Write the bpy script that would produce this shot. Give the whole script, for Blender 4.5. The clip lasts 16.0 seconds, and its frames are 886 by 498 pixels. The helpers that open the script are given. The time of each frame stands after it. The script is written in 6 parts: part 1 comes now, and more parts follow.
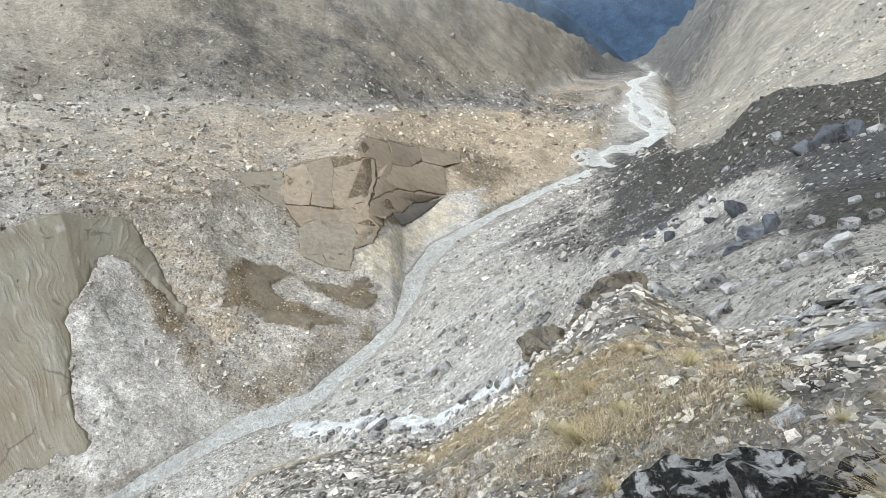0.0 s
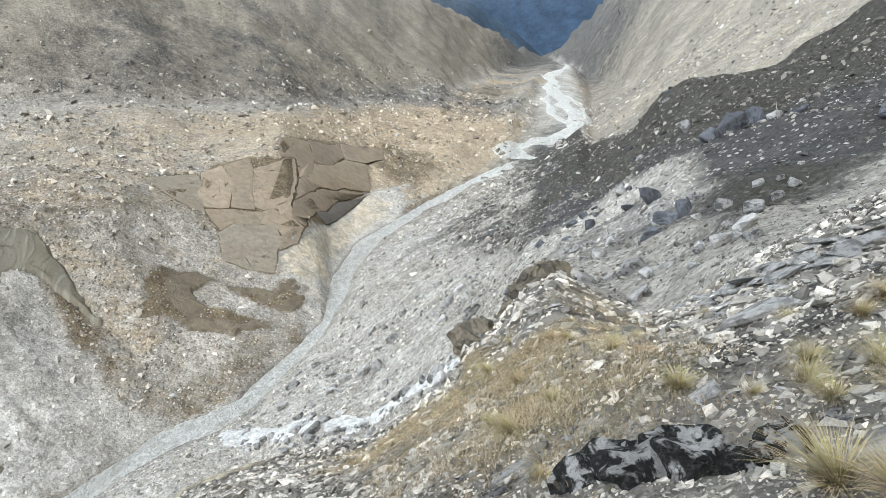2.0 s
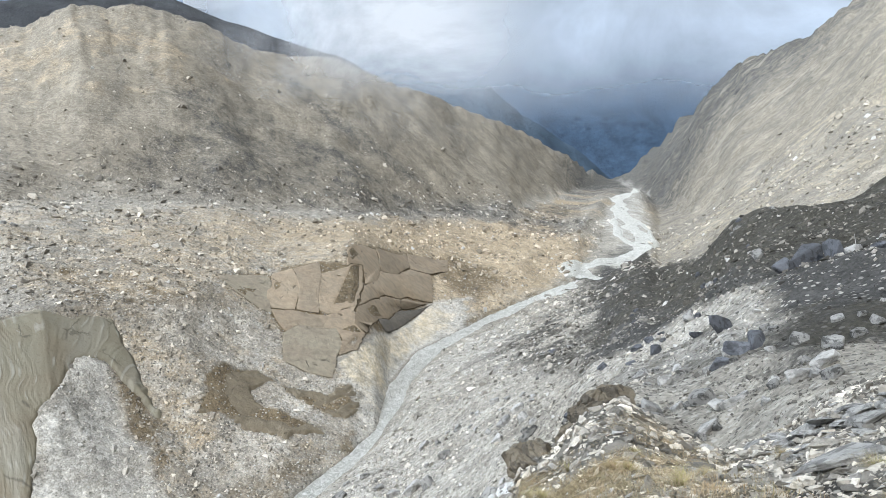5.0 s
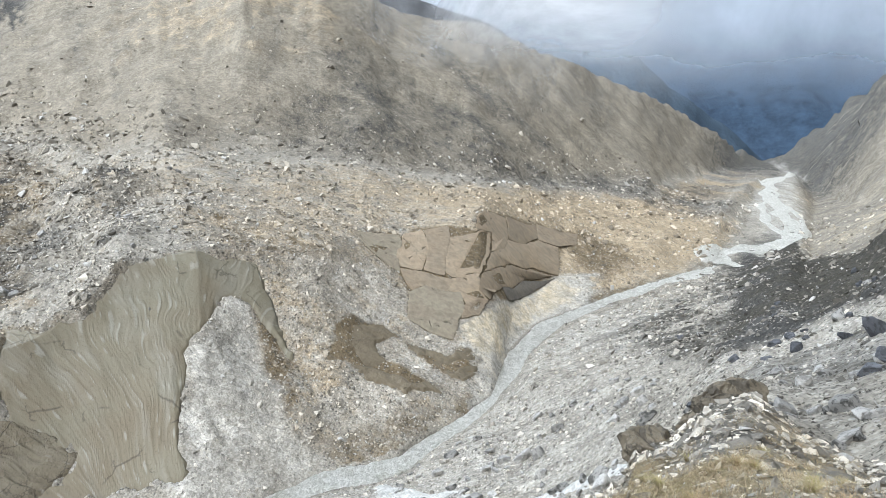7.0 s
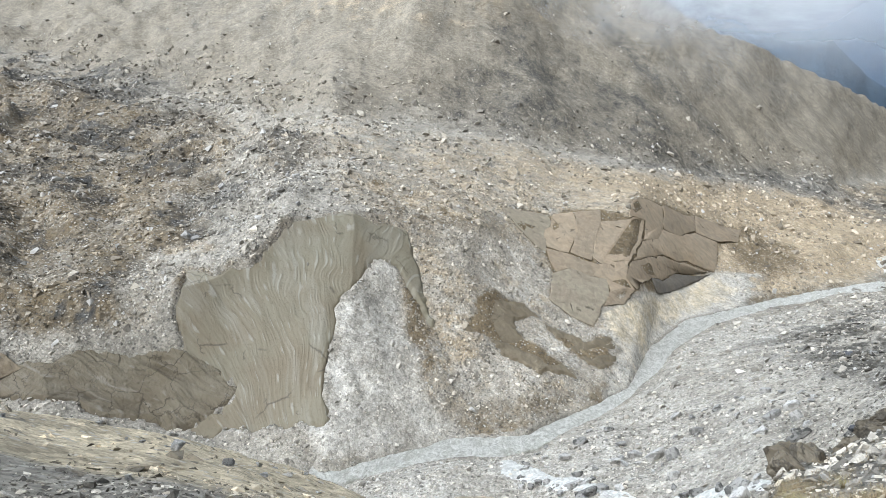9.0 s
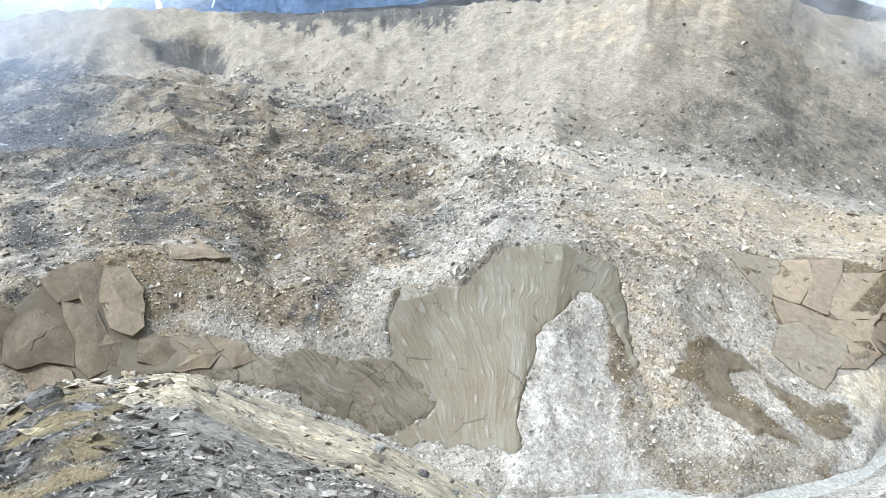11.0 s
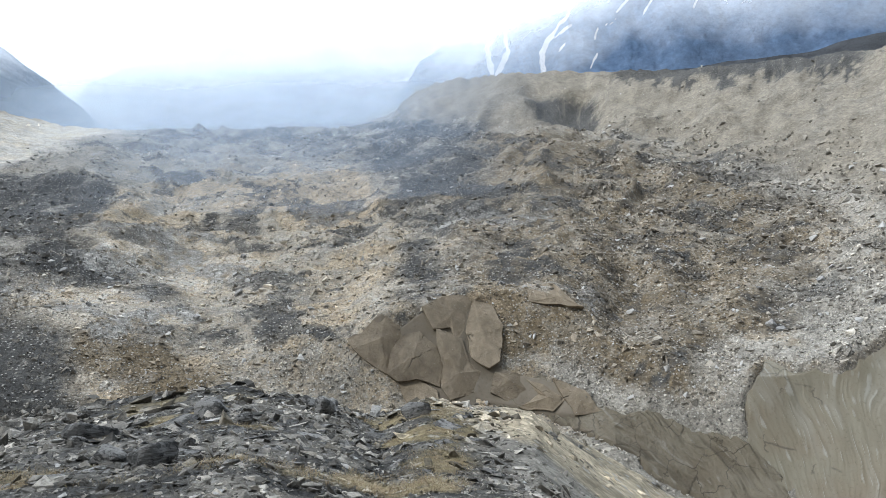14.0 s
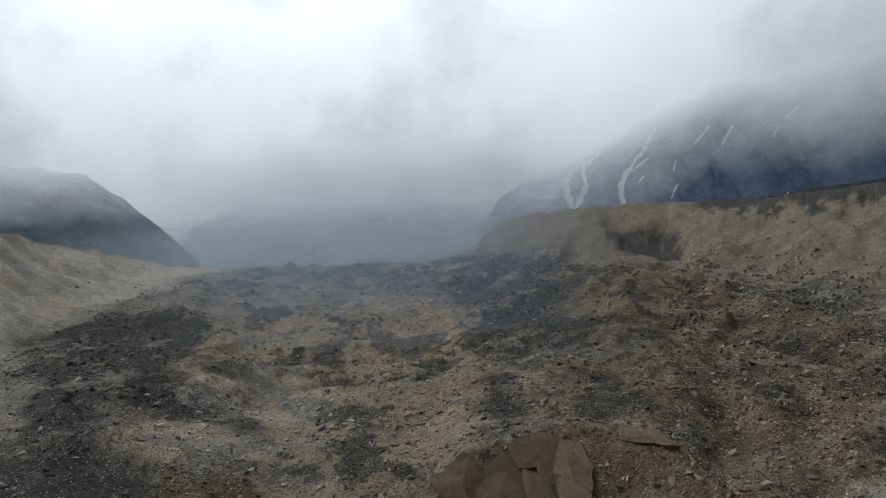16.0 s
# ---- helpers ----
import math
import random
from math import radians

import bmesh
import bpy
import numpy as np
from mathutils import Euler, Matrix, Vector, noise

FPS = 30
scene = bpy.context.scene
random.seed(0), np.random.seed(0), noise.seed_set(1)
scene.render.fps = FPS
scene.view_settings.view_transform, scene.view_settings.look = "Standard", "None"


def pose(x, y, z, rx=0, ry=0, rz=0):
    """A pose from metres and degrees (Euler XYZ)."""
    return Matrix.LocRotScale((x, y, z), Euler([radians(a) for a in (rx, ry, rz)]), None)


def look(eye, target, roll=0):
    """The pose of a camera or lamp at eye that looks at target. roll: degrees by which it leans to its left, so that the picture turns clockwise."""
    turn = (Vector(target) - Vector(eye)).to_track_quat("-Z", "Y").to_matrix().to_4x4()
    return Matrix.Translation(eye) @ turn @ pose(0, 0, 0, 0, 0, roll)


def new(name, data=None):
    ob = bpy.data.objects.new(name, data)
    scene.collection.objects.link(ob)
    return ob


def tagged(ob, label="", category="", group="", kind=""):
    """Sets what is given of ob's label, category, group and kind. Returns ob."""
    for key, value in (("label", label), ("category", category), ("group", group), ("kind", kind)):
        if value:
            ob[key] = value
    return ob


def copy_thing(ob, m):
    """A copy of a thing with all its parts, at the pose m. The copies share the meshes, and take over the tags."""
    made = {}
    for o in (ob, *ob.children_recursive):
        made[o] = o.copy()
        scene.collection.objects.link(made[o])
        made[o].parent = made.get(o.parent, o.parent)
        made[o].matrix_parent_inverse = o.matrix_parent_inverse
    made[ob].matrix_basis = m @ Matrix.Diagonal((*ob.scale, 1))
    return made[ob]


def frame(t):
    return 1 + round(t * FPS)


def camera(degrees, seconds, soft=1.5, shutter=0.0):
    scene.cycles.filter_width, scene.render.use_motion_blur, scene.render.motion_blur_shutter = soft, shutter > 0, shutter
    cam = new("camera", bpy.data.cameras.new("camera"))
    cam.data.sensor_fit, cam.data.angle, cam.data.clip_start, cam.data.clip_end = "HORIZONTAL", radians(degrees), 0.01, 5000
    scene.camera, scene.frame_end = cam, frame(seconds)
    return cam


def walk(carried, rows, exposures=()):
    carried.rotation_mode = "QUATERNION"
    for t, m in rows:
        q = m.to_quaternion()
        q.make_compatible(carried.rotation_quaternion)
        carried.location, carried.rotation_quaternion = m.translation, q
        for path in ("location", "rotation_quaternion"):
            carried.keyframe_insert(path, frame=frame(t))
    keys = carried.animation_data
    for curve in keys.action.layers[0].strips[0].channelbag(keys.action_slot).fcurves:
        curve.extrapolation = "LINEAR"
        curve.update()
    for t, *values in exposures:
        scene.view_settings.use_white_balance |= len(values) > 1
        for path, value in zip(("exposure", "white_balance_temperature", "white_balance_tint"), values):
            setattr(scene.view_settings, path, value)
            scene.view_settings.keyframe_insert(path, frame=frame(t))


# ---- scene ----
# the filmer stands on the moraine and turns on the spot, the phone held a little in front
cam = camera(66.2, 16.0, soft=0.6)
EYE, ARM = 55.0, 0.15
TURNS = [
    (0, 66.92, 1.81, -0.77),
    (0.5, 66.04, 1.81, -2.84),
    (1, 66.45, 1.24, -6.12),
    (1.5, 66.34, 1.68, -7.94),
    (2, 66.38, 1.76, -7.46),
    (2.5, 67.18, 1.79, -7.44),
    (3, 69.63, 1.72, -6.49),
    (3.5, 71.88, 0.99, -5.05),
    (5.8, 76.59, -0.15, 2.10),
    (6, 75.71, -0.25, 3.34),
    (6.5, 74.17, -0.56, 6.85),
    (7, 73.20, -1.37, 10.18),
    (7.5, 71.93, -1.75, 13.83),
    (8, 70.57, -2.33, 17.27),
    (8.5, 70.24, -2.57, 20.57),
    (8.7, 70.56, -2.67, 21.68),
    (10.8, 72.32, -1.53, 39.38),
    (11, 72.61, -1.62, 41.49),
    (11.5, 73.54, -1.18, 46.91),
    (12, 74.00, -0.74, 50.60),
    (12.5, 73.79, -0.25, 55.15),
    (13, 74.24, 0.33, 61.13),
    (13.5, 75.15, 0.63, 65.80),
    (14, 76.89, 0.77, 71.18),
    (14.5, 79.77, 1.30, 75.39),
    (15, 82.86, 1.27, 76.66),
    (15.5, 86.07, 1.93, 77.55),
    (16, 88.23, 2.32, 77.91),
]


def held(rx, ry, rz):
    a = radians(rz + 38)
    return pose(-ARM * math.sin(a), ARM * (math.cos(a) - 0.8), EYE, rx, ry, rz)


EXPOSURES = [(t, e, k, 10) for t, e, k in ((0, -0.31, 6300), (8.7, -0.31, 6300), (11, 0.14, 6100), (11.6, 0.13, 6000), (12.5, -0.12, 6080), (13.5, -0.45, 6200), (14.5, -0.93, 6300), (15, -1.35, 6450), (15.5, -1.88, 6700), (16, -2.27, 6800))]
walk(cam, [(t, held(rx, ry, rz)) for t, rx, ry, rz in TURNS], EXPOSURES)

# ---- light ----
SUN_AZ, SUN_EL = -160.0, 46.0  # bearing clockwise from +y
world = bpy.data.worlds.new("world")
scene.world = world
world.use_nodes = True
wn = world.node_tree
sky = wn.nodes.new("ShaderNodeTexSky")
sky.sky_type, sky.sun_disc = "NISHITA", False
sky.sun_elevation, sky.sun_rotation = radians(SUN_EL), radians(SUN_AZ)
sky.altitude, sky.dust_density = 4000, 3.0


def world_node(kind, *inputs, **props):
    node = wn.nodes.new(kind)
    for key, value in props.items():
        setattr(node, key, value)
    for i, value in inputs:
        if isinstance(value, bpy.types.NodeSocket):
            wn.links.new(value, node.inputs[i])
        else:
            node.inputs[i].default_value = value
    return node.outputs


# a broken cloud deck over the blue sky, thickest and brightest over the glacier's head in the west
way = world_node("ShaderNodeTexCoord")["Generated"]
glow = world_node("ShaderNodeVectorMath", (0, way), (1, (-0.93, -0.12, 0.34)), operation="DOT_PRODUCT")["Value"]
bright = world_node("ShaderNodeMapRange", (0, glow), (1, 0.1), (2, 1.0), (3, 4.6), (4, 46.0))[0]
puff = world_node("ShaderNodeTexNoise", (0, way), (2, 3.2), (3, 7.0), (4, 0.55))["Fac"]
shade = world_node("ShaderNodeMapRange", (0, puff), (1, 0.3), (2, 0.7), (3, 0.86), (4, 1.1))[0]
height = world_node("ShaderNodeSeparateXYZ", (0, way))[2]
deck = world_node("ShaderNodeMapRange", (0, height), (1, 0.0), (2, 0.3), (3, 0.46), (4, 1.0))[0]
shade = world_node("ShaderNodeMath", (0, shade), (1, deck), operation="MULTIPLY")[0]
level = world_node("ShaderNodeMath", (0, bright), (1, shade), operation="MULTIPLY")[0]
cloud = world_node("ShaderNodeMix", (0, 1.0), (6, (0.84, 0.938, 1.065, 1)), (7, (1, 1, 1, 1)), data_type="RGBA", blend_type="MULTIPLY")[2]
lit = world_node("ShaderNodeVectorMath", (0, cloud), (3, level), operation="SCALE")["Vector"]
cover = world_node("ShaderNodeMapRange", (0, puff), (1, 0.35), (2, 0.5), (3, 0.82), (4, 1.0))[0]
both = world_node("ShaderNodeMix", (0, cover), (6, sky.outputs[0]), (7, lit), data_type="RGBA")[2]
wn.links.new(both, wn.nodes["Background"].inputs[0])
wn.nodes["Background"].inputs[1].default_value = 0.12
sun = new("sun", bpy.data.lights.new("sun", "SUN"))
sun.data.energy, sun.data.angle, sun.data.color = 3.5, radians(1.5), (1.0, 0.98, 0.95)
sun.matrix_world = look((0, 0, 0), (-math.sin(radians(SUN_AZ)) * math.cos(radians(SUN_EL)), -math.cos(radians(SUN_AZ)) * math.cos(radians(SUN_EL)), -math.sin(radians(SUN_EL))))

# ---- materials ----
class Nodes:
    """Short hand for building a node material."""

    def __init__(self, name):
        self.mat = bpy.data.materials.new(name)
        self.mat.use_nodes = True
        self.tree = self.mat.node_tree
        self.bsdf = self.tree.nodes["Principled BSDF"]
        self.out = self.tree.nodes["Material Output"]
        self.pos = self.add("ShaderNodeNewGeometry").outputs["Position"]

    def add(self, kind, **props):
        node = self.tree.nodes.new(kind)
        for key, value in props.items():
            setattr(node, key, value)
        return node

    def put(self, socket, value):
        if isinstance(value, bpy.types.NodeSocket):
            self.tree.links.new(value, socket)
        elif isinstance(value, tuple) and len(value) == 3 and socket.type == "RGBA":
            socket.default_value = (*value, 1)
        else:
            socket.default_value = value

    def math(self, op, a, b=0.5, clamp=False):
        n = self.add("ShaderNodeMath", operation=op, use_clamp=clamp)
        self.put(n.inputs[0], a), self.put(n.inputs[1], b)
        return n.outputs[0]

    def vec(self, op, a, b):
        n = self.add("ShaderNodeVectorMath", operation=op)
        self.put(n.inputs[0], a), self.put(n.inputs[1], b)
        return n.outputs[0]

    def noise(self, scale, detail=4, rough=0.55, at=None, warp=0.0):
        n = self.add("ShaderNodeTexNoise")
        self.put(n.inputs["Vector"], self.pos if at is None else at)
        self.put(n.inputs["Scale"], scale), self.put(n.inputs["Detail"], detail)
        self.put(n.inputs["Roughness"], rough), self.put(n.inputs["Distortion"], warp)
        return n.outputs["Fac"]

    def cells(self, scale, feature="F1", out="Distance", at=None):
        n = self.add("ShaderNodeTexVoronoi", feature=feature)
        self.put(n.inputs["Vector"], self.pos if at is None else at), self.put(n.inputs["Scale"], scale)
        return n.outputs[out]

    def fit(self, v, lo, hi, a=0.0, b=1.0):
        n = self.add("ShaderNodeMapRange")
        for i, q in enumerate((v, lo, hi, a, b)):
            self.put(n.inputs[i], q)
        return n.outputs[0]

    def mix(self, fac, a, b, blend="MIX"):
        n = self.add("ShaderNodeMix", data_type="RGBA", blend_type=blend)
        self.put(n.inputs[0], fac), self.put(n.inputs[6], a), self.put(n.inputs[7], b)
        return n.outputs[2]

    def grey(self, v):
        n = self.add("ShaderNodeCombineColor")
        for i in range(3):
            self.put(n.inputs[i], v)
        return n.outputs[0]

    def attr(self, name):
        n = self.add("ShaderNodeAttribute", attribute_name=name)
        s = self.add("ShaderNodeSeparateColor")
        self.tree.links.new(n.outputs["Color"], s.inputs[0])
        return s.outputs

    def bump(self, height, depth=0.1, strength=1.0, prev=None):
        n = self.add("ShaderNodeBump")
        self.put(n.inputs["Height"], height), self.put(n.inputs["Distance"], depth), self.put(n.inputs["Strength"], strength)
        if prev is not None:
            self.put(n.inputs["Normal"], prev)
        return n.outputs[0]

    def end(self, colour, rough=0.9, normal=None, spec=0.25, **more):
        self.put(self.bsdf.inputs["Base Color"], colour)
        self.put(self.bsdf.inputs["Roughness"], rough)
        self.put(self.bsdf.inputs["Specular IOR Level"], spec)
        if normal is not None:
            self.put(self.bsdf.inputs["Normal"], normal)
        for key, value in more.items():
            self.put(self.bsdf.inputs[key], value)
        return self.mat


GREY, TAN, DARK, WHITE = (0.365, 0.337, 0.283), (0.256, 0.226, 0.176), (0.078, 0.076, 0.07), (0.53, 0.505, 0.45)
GRASS, BROWN, ORANGE = (0.265, 0.215, 0.12), (0.185, 0.144, 0.09), (0.42, 0.338, 0.23)


# the second colour serves hill moss and painted shade between near stones
SAND, MOSS_GAP = (0.55, 0.468, 0.33), (0.064, 0.059, 0.046)


def zone_colour(m, a, b):
    """The colour of the debris from the two masks, with ragged edges between kinds."""
    big = m.noise(0.06, 5, 0.6)
    rag = m.math("ADD", m.math("MULTIPLY", m.math("SUBTRACT", m.noise(0.22, 9, 0.75), 0.5), 1.9), m.math("MULTIPLY", m.math("SUBTRACT", m.noise(1.6, 5, 0.7), 0.5), 1.1))

    def zone(s):
        # ragged edge for a patch of debris
        return m.fit(m.math("ADD", s, m.math("MULTIPLY", rag, m.math("MULTIPLY", m.math("MULTIPLY", s, m.math("SUBTRACT", 1.0, s)), 4.0))), 0.2, 0.8)

    c3 = m.attr("zone_c")
    col = m.mix(m.fit(big, 0.35, 0.65), GREY, tuple(c * 0.86 for c in GREY))
    for s, c in ((a[0], TAN), (b[2], ORANGE), (b[1], BROWN), (a[1], DARK), (c3[1], MOSS_GAP), (a[2], WHITE), (c3[0], SAND), (b[0], GRASS)):
        col = m.mix(zone(s), col, c)
    return col


def ground_material():
    m = Nodes("rubble_ground")
    a, b = m.attr("zone_a"), m.attr("zone_b")
    col = zone_colour(m, a, b)
    # loose stones: every cell of two sizes has a tone of its own
    c1, c2 = m.cells(1.6, out="Color"), m.cells(5.5, out="Color")
    s1 = m.add("ShaderNodeSeparateColor")
    m.tree.links.new(c1, s1.inputs[0])
    s2 = m.add("ShaderNodeSeparateColor")
    m.tree.links.new(c2, s2.inputs[0])
    tone = m.math("MULTIPLY", m.fit(s1.outputs[0], 0, 1, 0.82, 1.18), m.fit(s2.outputs[0], 0, 1, 0.76, 1.24))
    tone = m.math("MULTIPLY", tone, m.fit(m.noise(0.5, 6, 0.7), 0.3, 0.7, 0.78, 1.2))
    tone = m.math("MULTIPLY", tone, m.fit(m.noise(0.11, 7, 0.72, None, 0.6), 0.3, 0.7, 0.68, 1.18))
    col = m.mix(1.0, col, m.grey(tone), "MULTIPLY")
    # scree runs: down the far side of the lower valley, and down the wall above the glacier
    d4 = m.attr("zone_d")
    spin = m.add("ShaderNodeVectorRotate", rotation_type="Z_AXIS")
    m.put(spin.inputs["Vector"], m.pos), m.put(spin.inputs["Angle"], radians(11.0))
    run = m.noise(1.0, 7, 0.7, m.vec("MULTIPLY", spin.outputs[0], (0.012, 0.07, 0.012)), 0.3)
    fine_run = m.noise(1.0, 5, 0.7, m.vec("MULTIPLY", spin.outputs[0], (0.03, 0.3, 0.03)), 0.3)
    run = m.math("ADD", m.math("MULTIPLY", run, 0.6), m.math("MULTIPLY", fine_run, 0.4))
    col = m.mix(m.math("MULTIPLY", m.fit(run, 0.5, 0.6), m.math("MULTIPLY", d4[0], 0.55)), col, (0.13, 0.125, 0.118))
    col = m.mix(m.math("MULTIPLY", m.fit(run, 0.46, 0.38), m.math("MULTIPLY", d4[0], 0.3)), col, (0.52, 0.47, 0.38))
    xyz = m.add("ShaderNodeSeparateXYZ")
    m.put(xyz.inputs[0], m.pos)
    turn = m.add("ShaderNodeCombineXYZ")
    m.put(turn.inputs[0], m.math("MULTIPLY", m.math("ARCTAN2", xyz.outputs[0], xyz.outputs[1]), 55.0)), m.put(turn.inputs[1], m.math("MULTIPLY", xyz.outputs[2], 0.05))
    rill = m.noise(1.0, 7, 0.68, turn.outputs[0], 0.7)
    col = m.mix(m.math("MULTIPLY", m.fit(rill, 0.52, 0.66), m.math("MULTIPLY", d4[1], 0.26)), col, (0.17, 0.155, 0.13))
    col = m.mix(m.math("MULTIPLY", m.fit(rill, 0.46, 0.34), m.math("MULTIPLY", d4[1], 0.22)), col, (0.46, 0.40, 0.30))
    # some of the cells are pale or dark stones lying on the finer debris
    size = m.cells(2.3)
    s3 = m.add("ShaderNodeSeparateColor")
    m.tree.links.new(m.cells(2.3, out="Color"), s3.inputs[0])
    body = m.fit(size, 0.42, 0.3)
    c3 = m.attr("zone_c")
    rocky = m.math("SUBTRACT", 1.0, m.math("MULTIPLY", c3[2], 0.95))
    pale = m.math("MULTIPLY", m.math("MULTIPLY", m.fit(s3.outputs[0], 0.74, 0.78), body), rocky)
    pale = m.math("MULTIPLY", pale, m.fit(c3[1], 0.1, 0.6, 1.0, 0.15))
    murk = m.math("MULTIPLY", m.math("MULTIPLY", m.fit(s3.outputs[1], 0.78, 0.82), body), rocky)
    col = m.mix(m.math("MULTIPLY", murk, 0.75), col, (0.10, 0.095, 0.088))
    col = m.mix(m.math("MULTIPLY", pale, 0.75), col, (0.56, 0.53, 0.47))
    h = m.math("ADD", m.math("MULTIPLY", m.cells(1.6), -0.3), m.math("MULTIPLY", m.math("ADD", pale, murk), 0.35))
    h = m.math("ADD", h, m.math("MULTIPLY", m.noise(3.0, 6, 0.6), 0.5))
    h = m.math("MULTIPLY", h, m.fit(c3[2], 0.0, 1.0, 1.0, 0.3))
    return m.end(col, 0.95, m.bump(m.noise(16.0, 8, 0.75), 0.09, 1.0, m.bump(h, 0.55)), 0.15)


def stone_material(name, lo, hi, lichen=0.0, white=0.94, own_grey=0.4):
    """Loose stones: each takes the colour of the debris around it and a tone of its own."""
    m = Nodes(name)
    a, b = m.attr("zone_a"), m.attr("zone_b")
    col = zone_colour(m, a, b)
    own = m.add("ShaderNodeNewGeometry").outputs["Random Per Island"]
    col = m.mix(own_grey, col, (0.41, 0.376, 0.32))
    tone = m.fit(m.math("POWER", own, 1.5), 0, 1, lo, hi)
    tone = m.math("MULTIPLY", tone, m.fit(m.noise(4.0, 6, 0.7), 0.3, 0.7, 0.78, 1.22))
    col = m.mix(1.0, col, m.grey(tone), "MULTIPLY")
    col = m.mix(m.fit(own, white, white + 0.02), col, (0.47, 0.455, 0.42))
    if lichen:
        col = m.mix(m.math("MULTIPLY", m.fit(m.noise(1.9, 8, 0.72), 0.5, 0.58), lichen), col, (0.022, 0.022, 0.019))
    return m.end(col, 0.92, m.bump(m.noise(9.0, 8, 0.7), 0.1), 0.2)


def water_material():
    m = Nodes("glacial_water")
    at = m.vec("MULTIPLY", m.pos, (1.0, 0.7, 1.0))
    foam = m.noise(0.9, 9, 0.78, at, 1.5)
    fine = m.noise(3.6, 6, 0.7, at)
    f = m.fit(m.math("ADD", foam, m.math("MULTIPLY", fine, 0.35)), 0.57, 0.77)
    col = m.mix(f, (0.44, 0.43, 0.365), (0.78, 0.765, 0.71))
    return m.end(col, m.fit(f, 0, 1, 0.6, 0.9), m.bump(m.math("ADD", foam, fine), 0.7), 0.05)


def mountain_material(name, rock, grass, snow=0.0, fade=None, side=None, relief=1.0):
    m = Nodes(name)
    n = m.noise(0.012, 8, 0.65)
    # for the far mountains these two colours already hold a haze tint
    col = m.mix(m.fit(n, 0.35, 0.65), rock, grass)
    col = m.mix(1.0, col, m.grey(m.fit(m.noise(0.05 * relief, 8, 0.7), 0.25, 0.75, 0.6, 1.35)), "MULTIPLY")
    if snow:
        a = m.attr("snow")
        col = m.mix(m.fit(m.math("ADD", a[0], m.math("MULTIPLY", m.math("SUBTRACT", m.noise(0.09, 6, 0.7), 0.5), 0.5)), 0.42, 0.55), col, (0.85, 0.87, 0.9))
    m.end(col, 0.95, m.bump(m.noise(0.13, 8, 0.7), 6.0 * relief, 1.0, m.bump(m.noise(0.03, 8, 0.7), 25.0 * relief)), 0.1)
    if fade:
        # the top is lost in the cloud
        zz = m.add("ShaderNodeSeparateXYZ")
        m.tree.links.new(m.pos, zz.inputs[0])
        v = m.math("ADD", zz.outputs[2], m.math("MULTIPLY", m.math("SUBTRACT", m.noise(fade[2], 5, 0.6), 0.5), fade[3]))
        if side:
            # thicker cloud towards one end
            ux, uy = math.cos(radians(side[1])), -math.sin(radians(side[1]))
            across = m.add("ShaderNodeVectorMath", operation="DOT_PRODUCT")
            m.put(across.inputs[0], m.pos), m.put(across.inputs[1], (ux, uy, 0))
            far = 1600 * math.sin(radians(side[0] - side[1]))
            v = m.math("ADD", v, m.fit(across.outputs["Value"], 0.0, far, 0.0, side[2]))
        clear = m.add("ShaderNodeBsdfTransparent")
        mixer = m.add("ShaderNodeMixShader")
        m.put(mixer.inputs[0], m.fit(v, fade[0], fade[1]))
        m.tree.links.new(m.bsdf.outputs[0], mixer.inputs[1])
        m.tree.links.new(clear.outputs[0], mixer.inputs[2])
        m.tree.links.new(mixer.outputs[0], m.out.inputs[0])
    return m.mat


MAT_GROUND = ground_material()
MAT_WATER = water_material()
MAT_STONE = stone_material("loose_stone", 0.45, 1.85)
MAT_SHALE = stone_material("near_shale", 0.45, 2.5, 0.4, 0.95)
MAT_SHALE_DARK = stone_material("shoulder_shale", 0.3, 2.0, 0.55, 0.955, 0.25)
MAT_STONE_ICE = stone_material("glacier_stone", 0.4, 2.3, 0.0, 0.9, 0.15)
MAT_STONE_HILL = stone_material("hill_stone", 0.25, 0.8, 0.0, 0.985, 0.25)


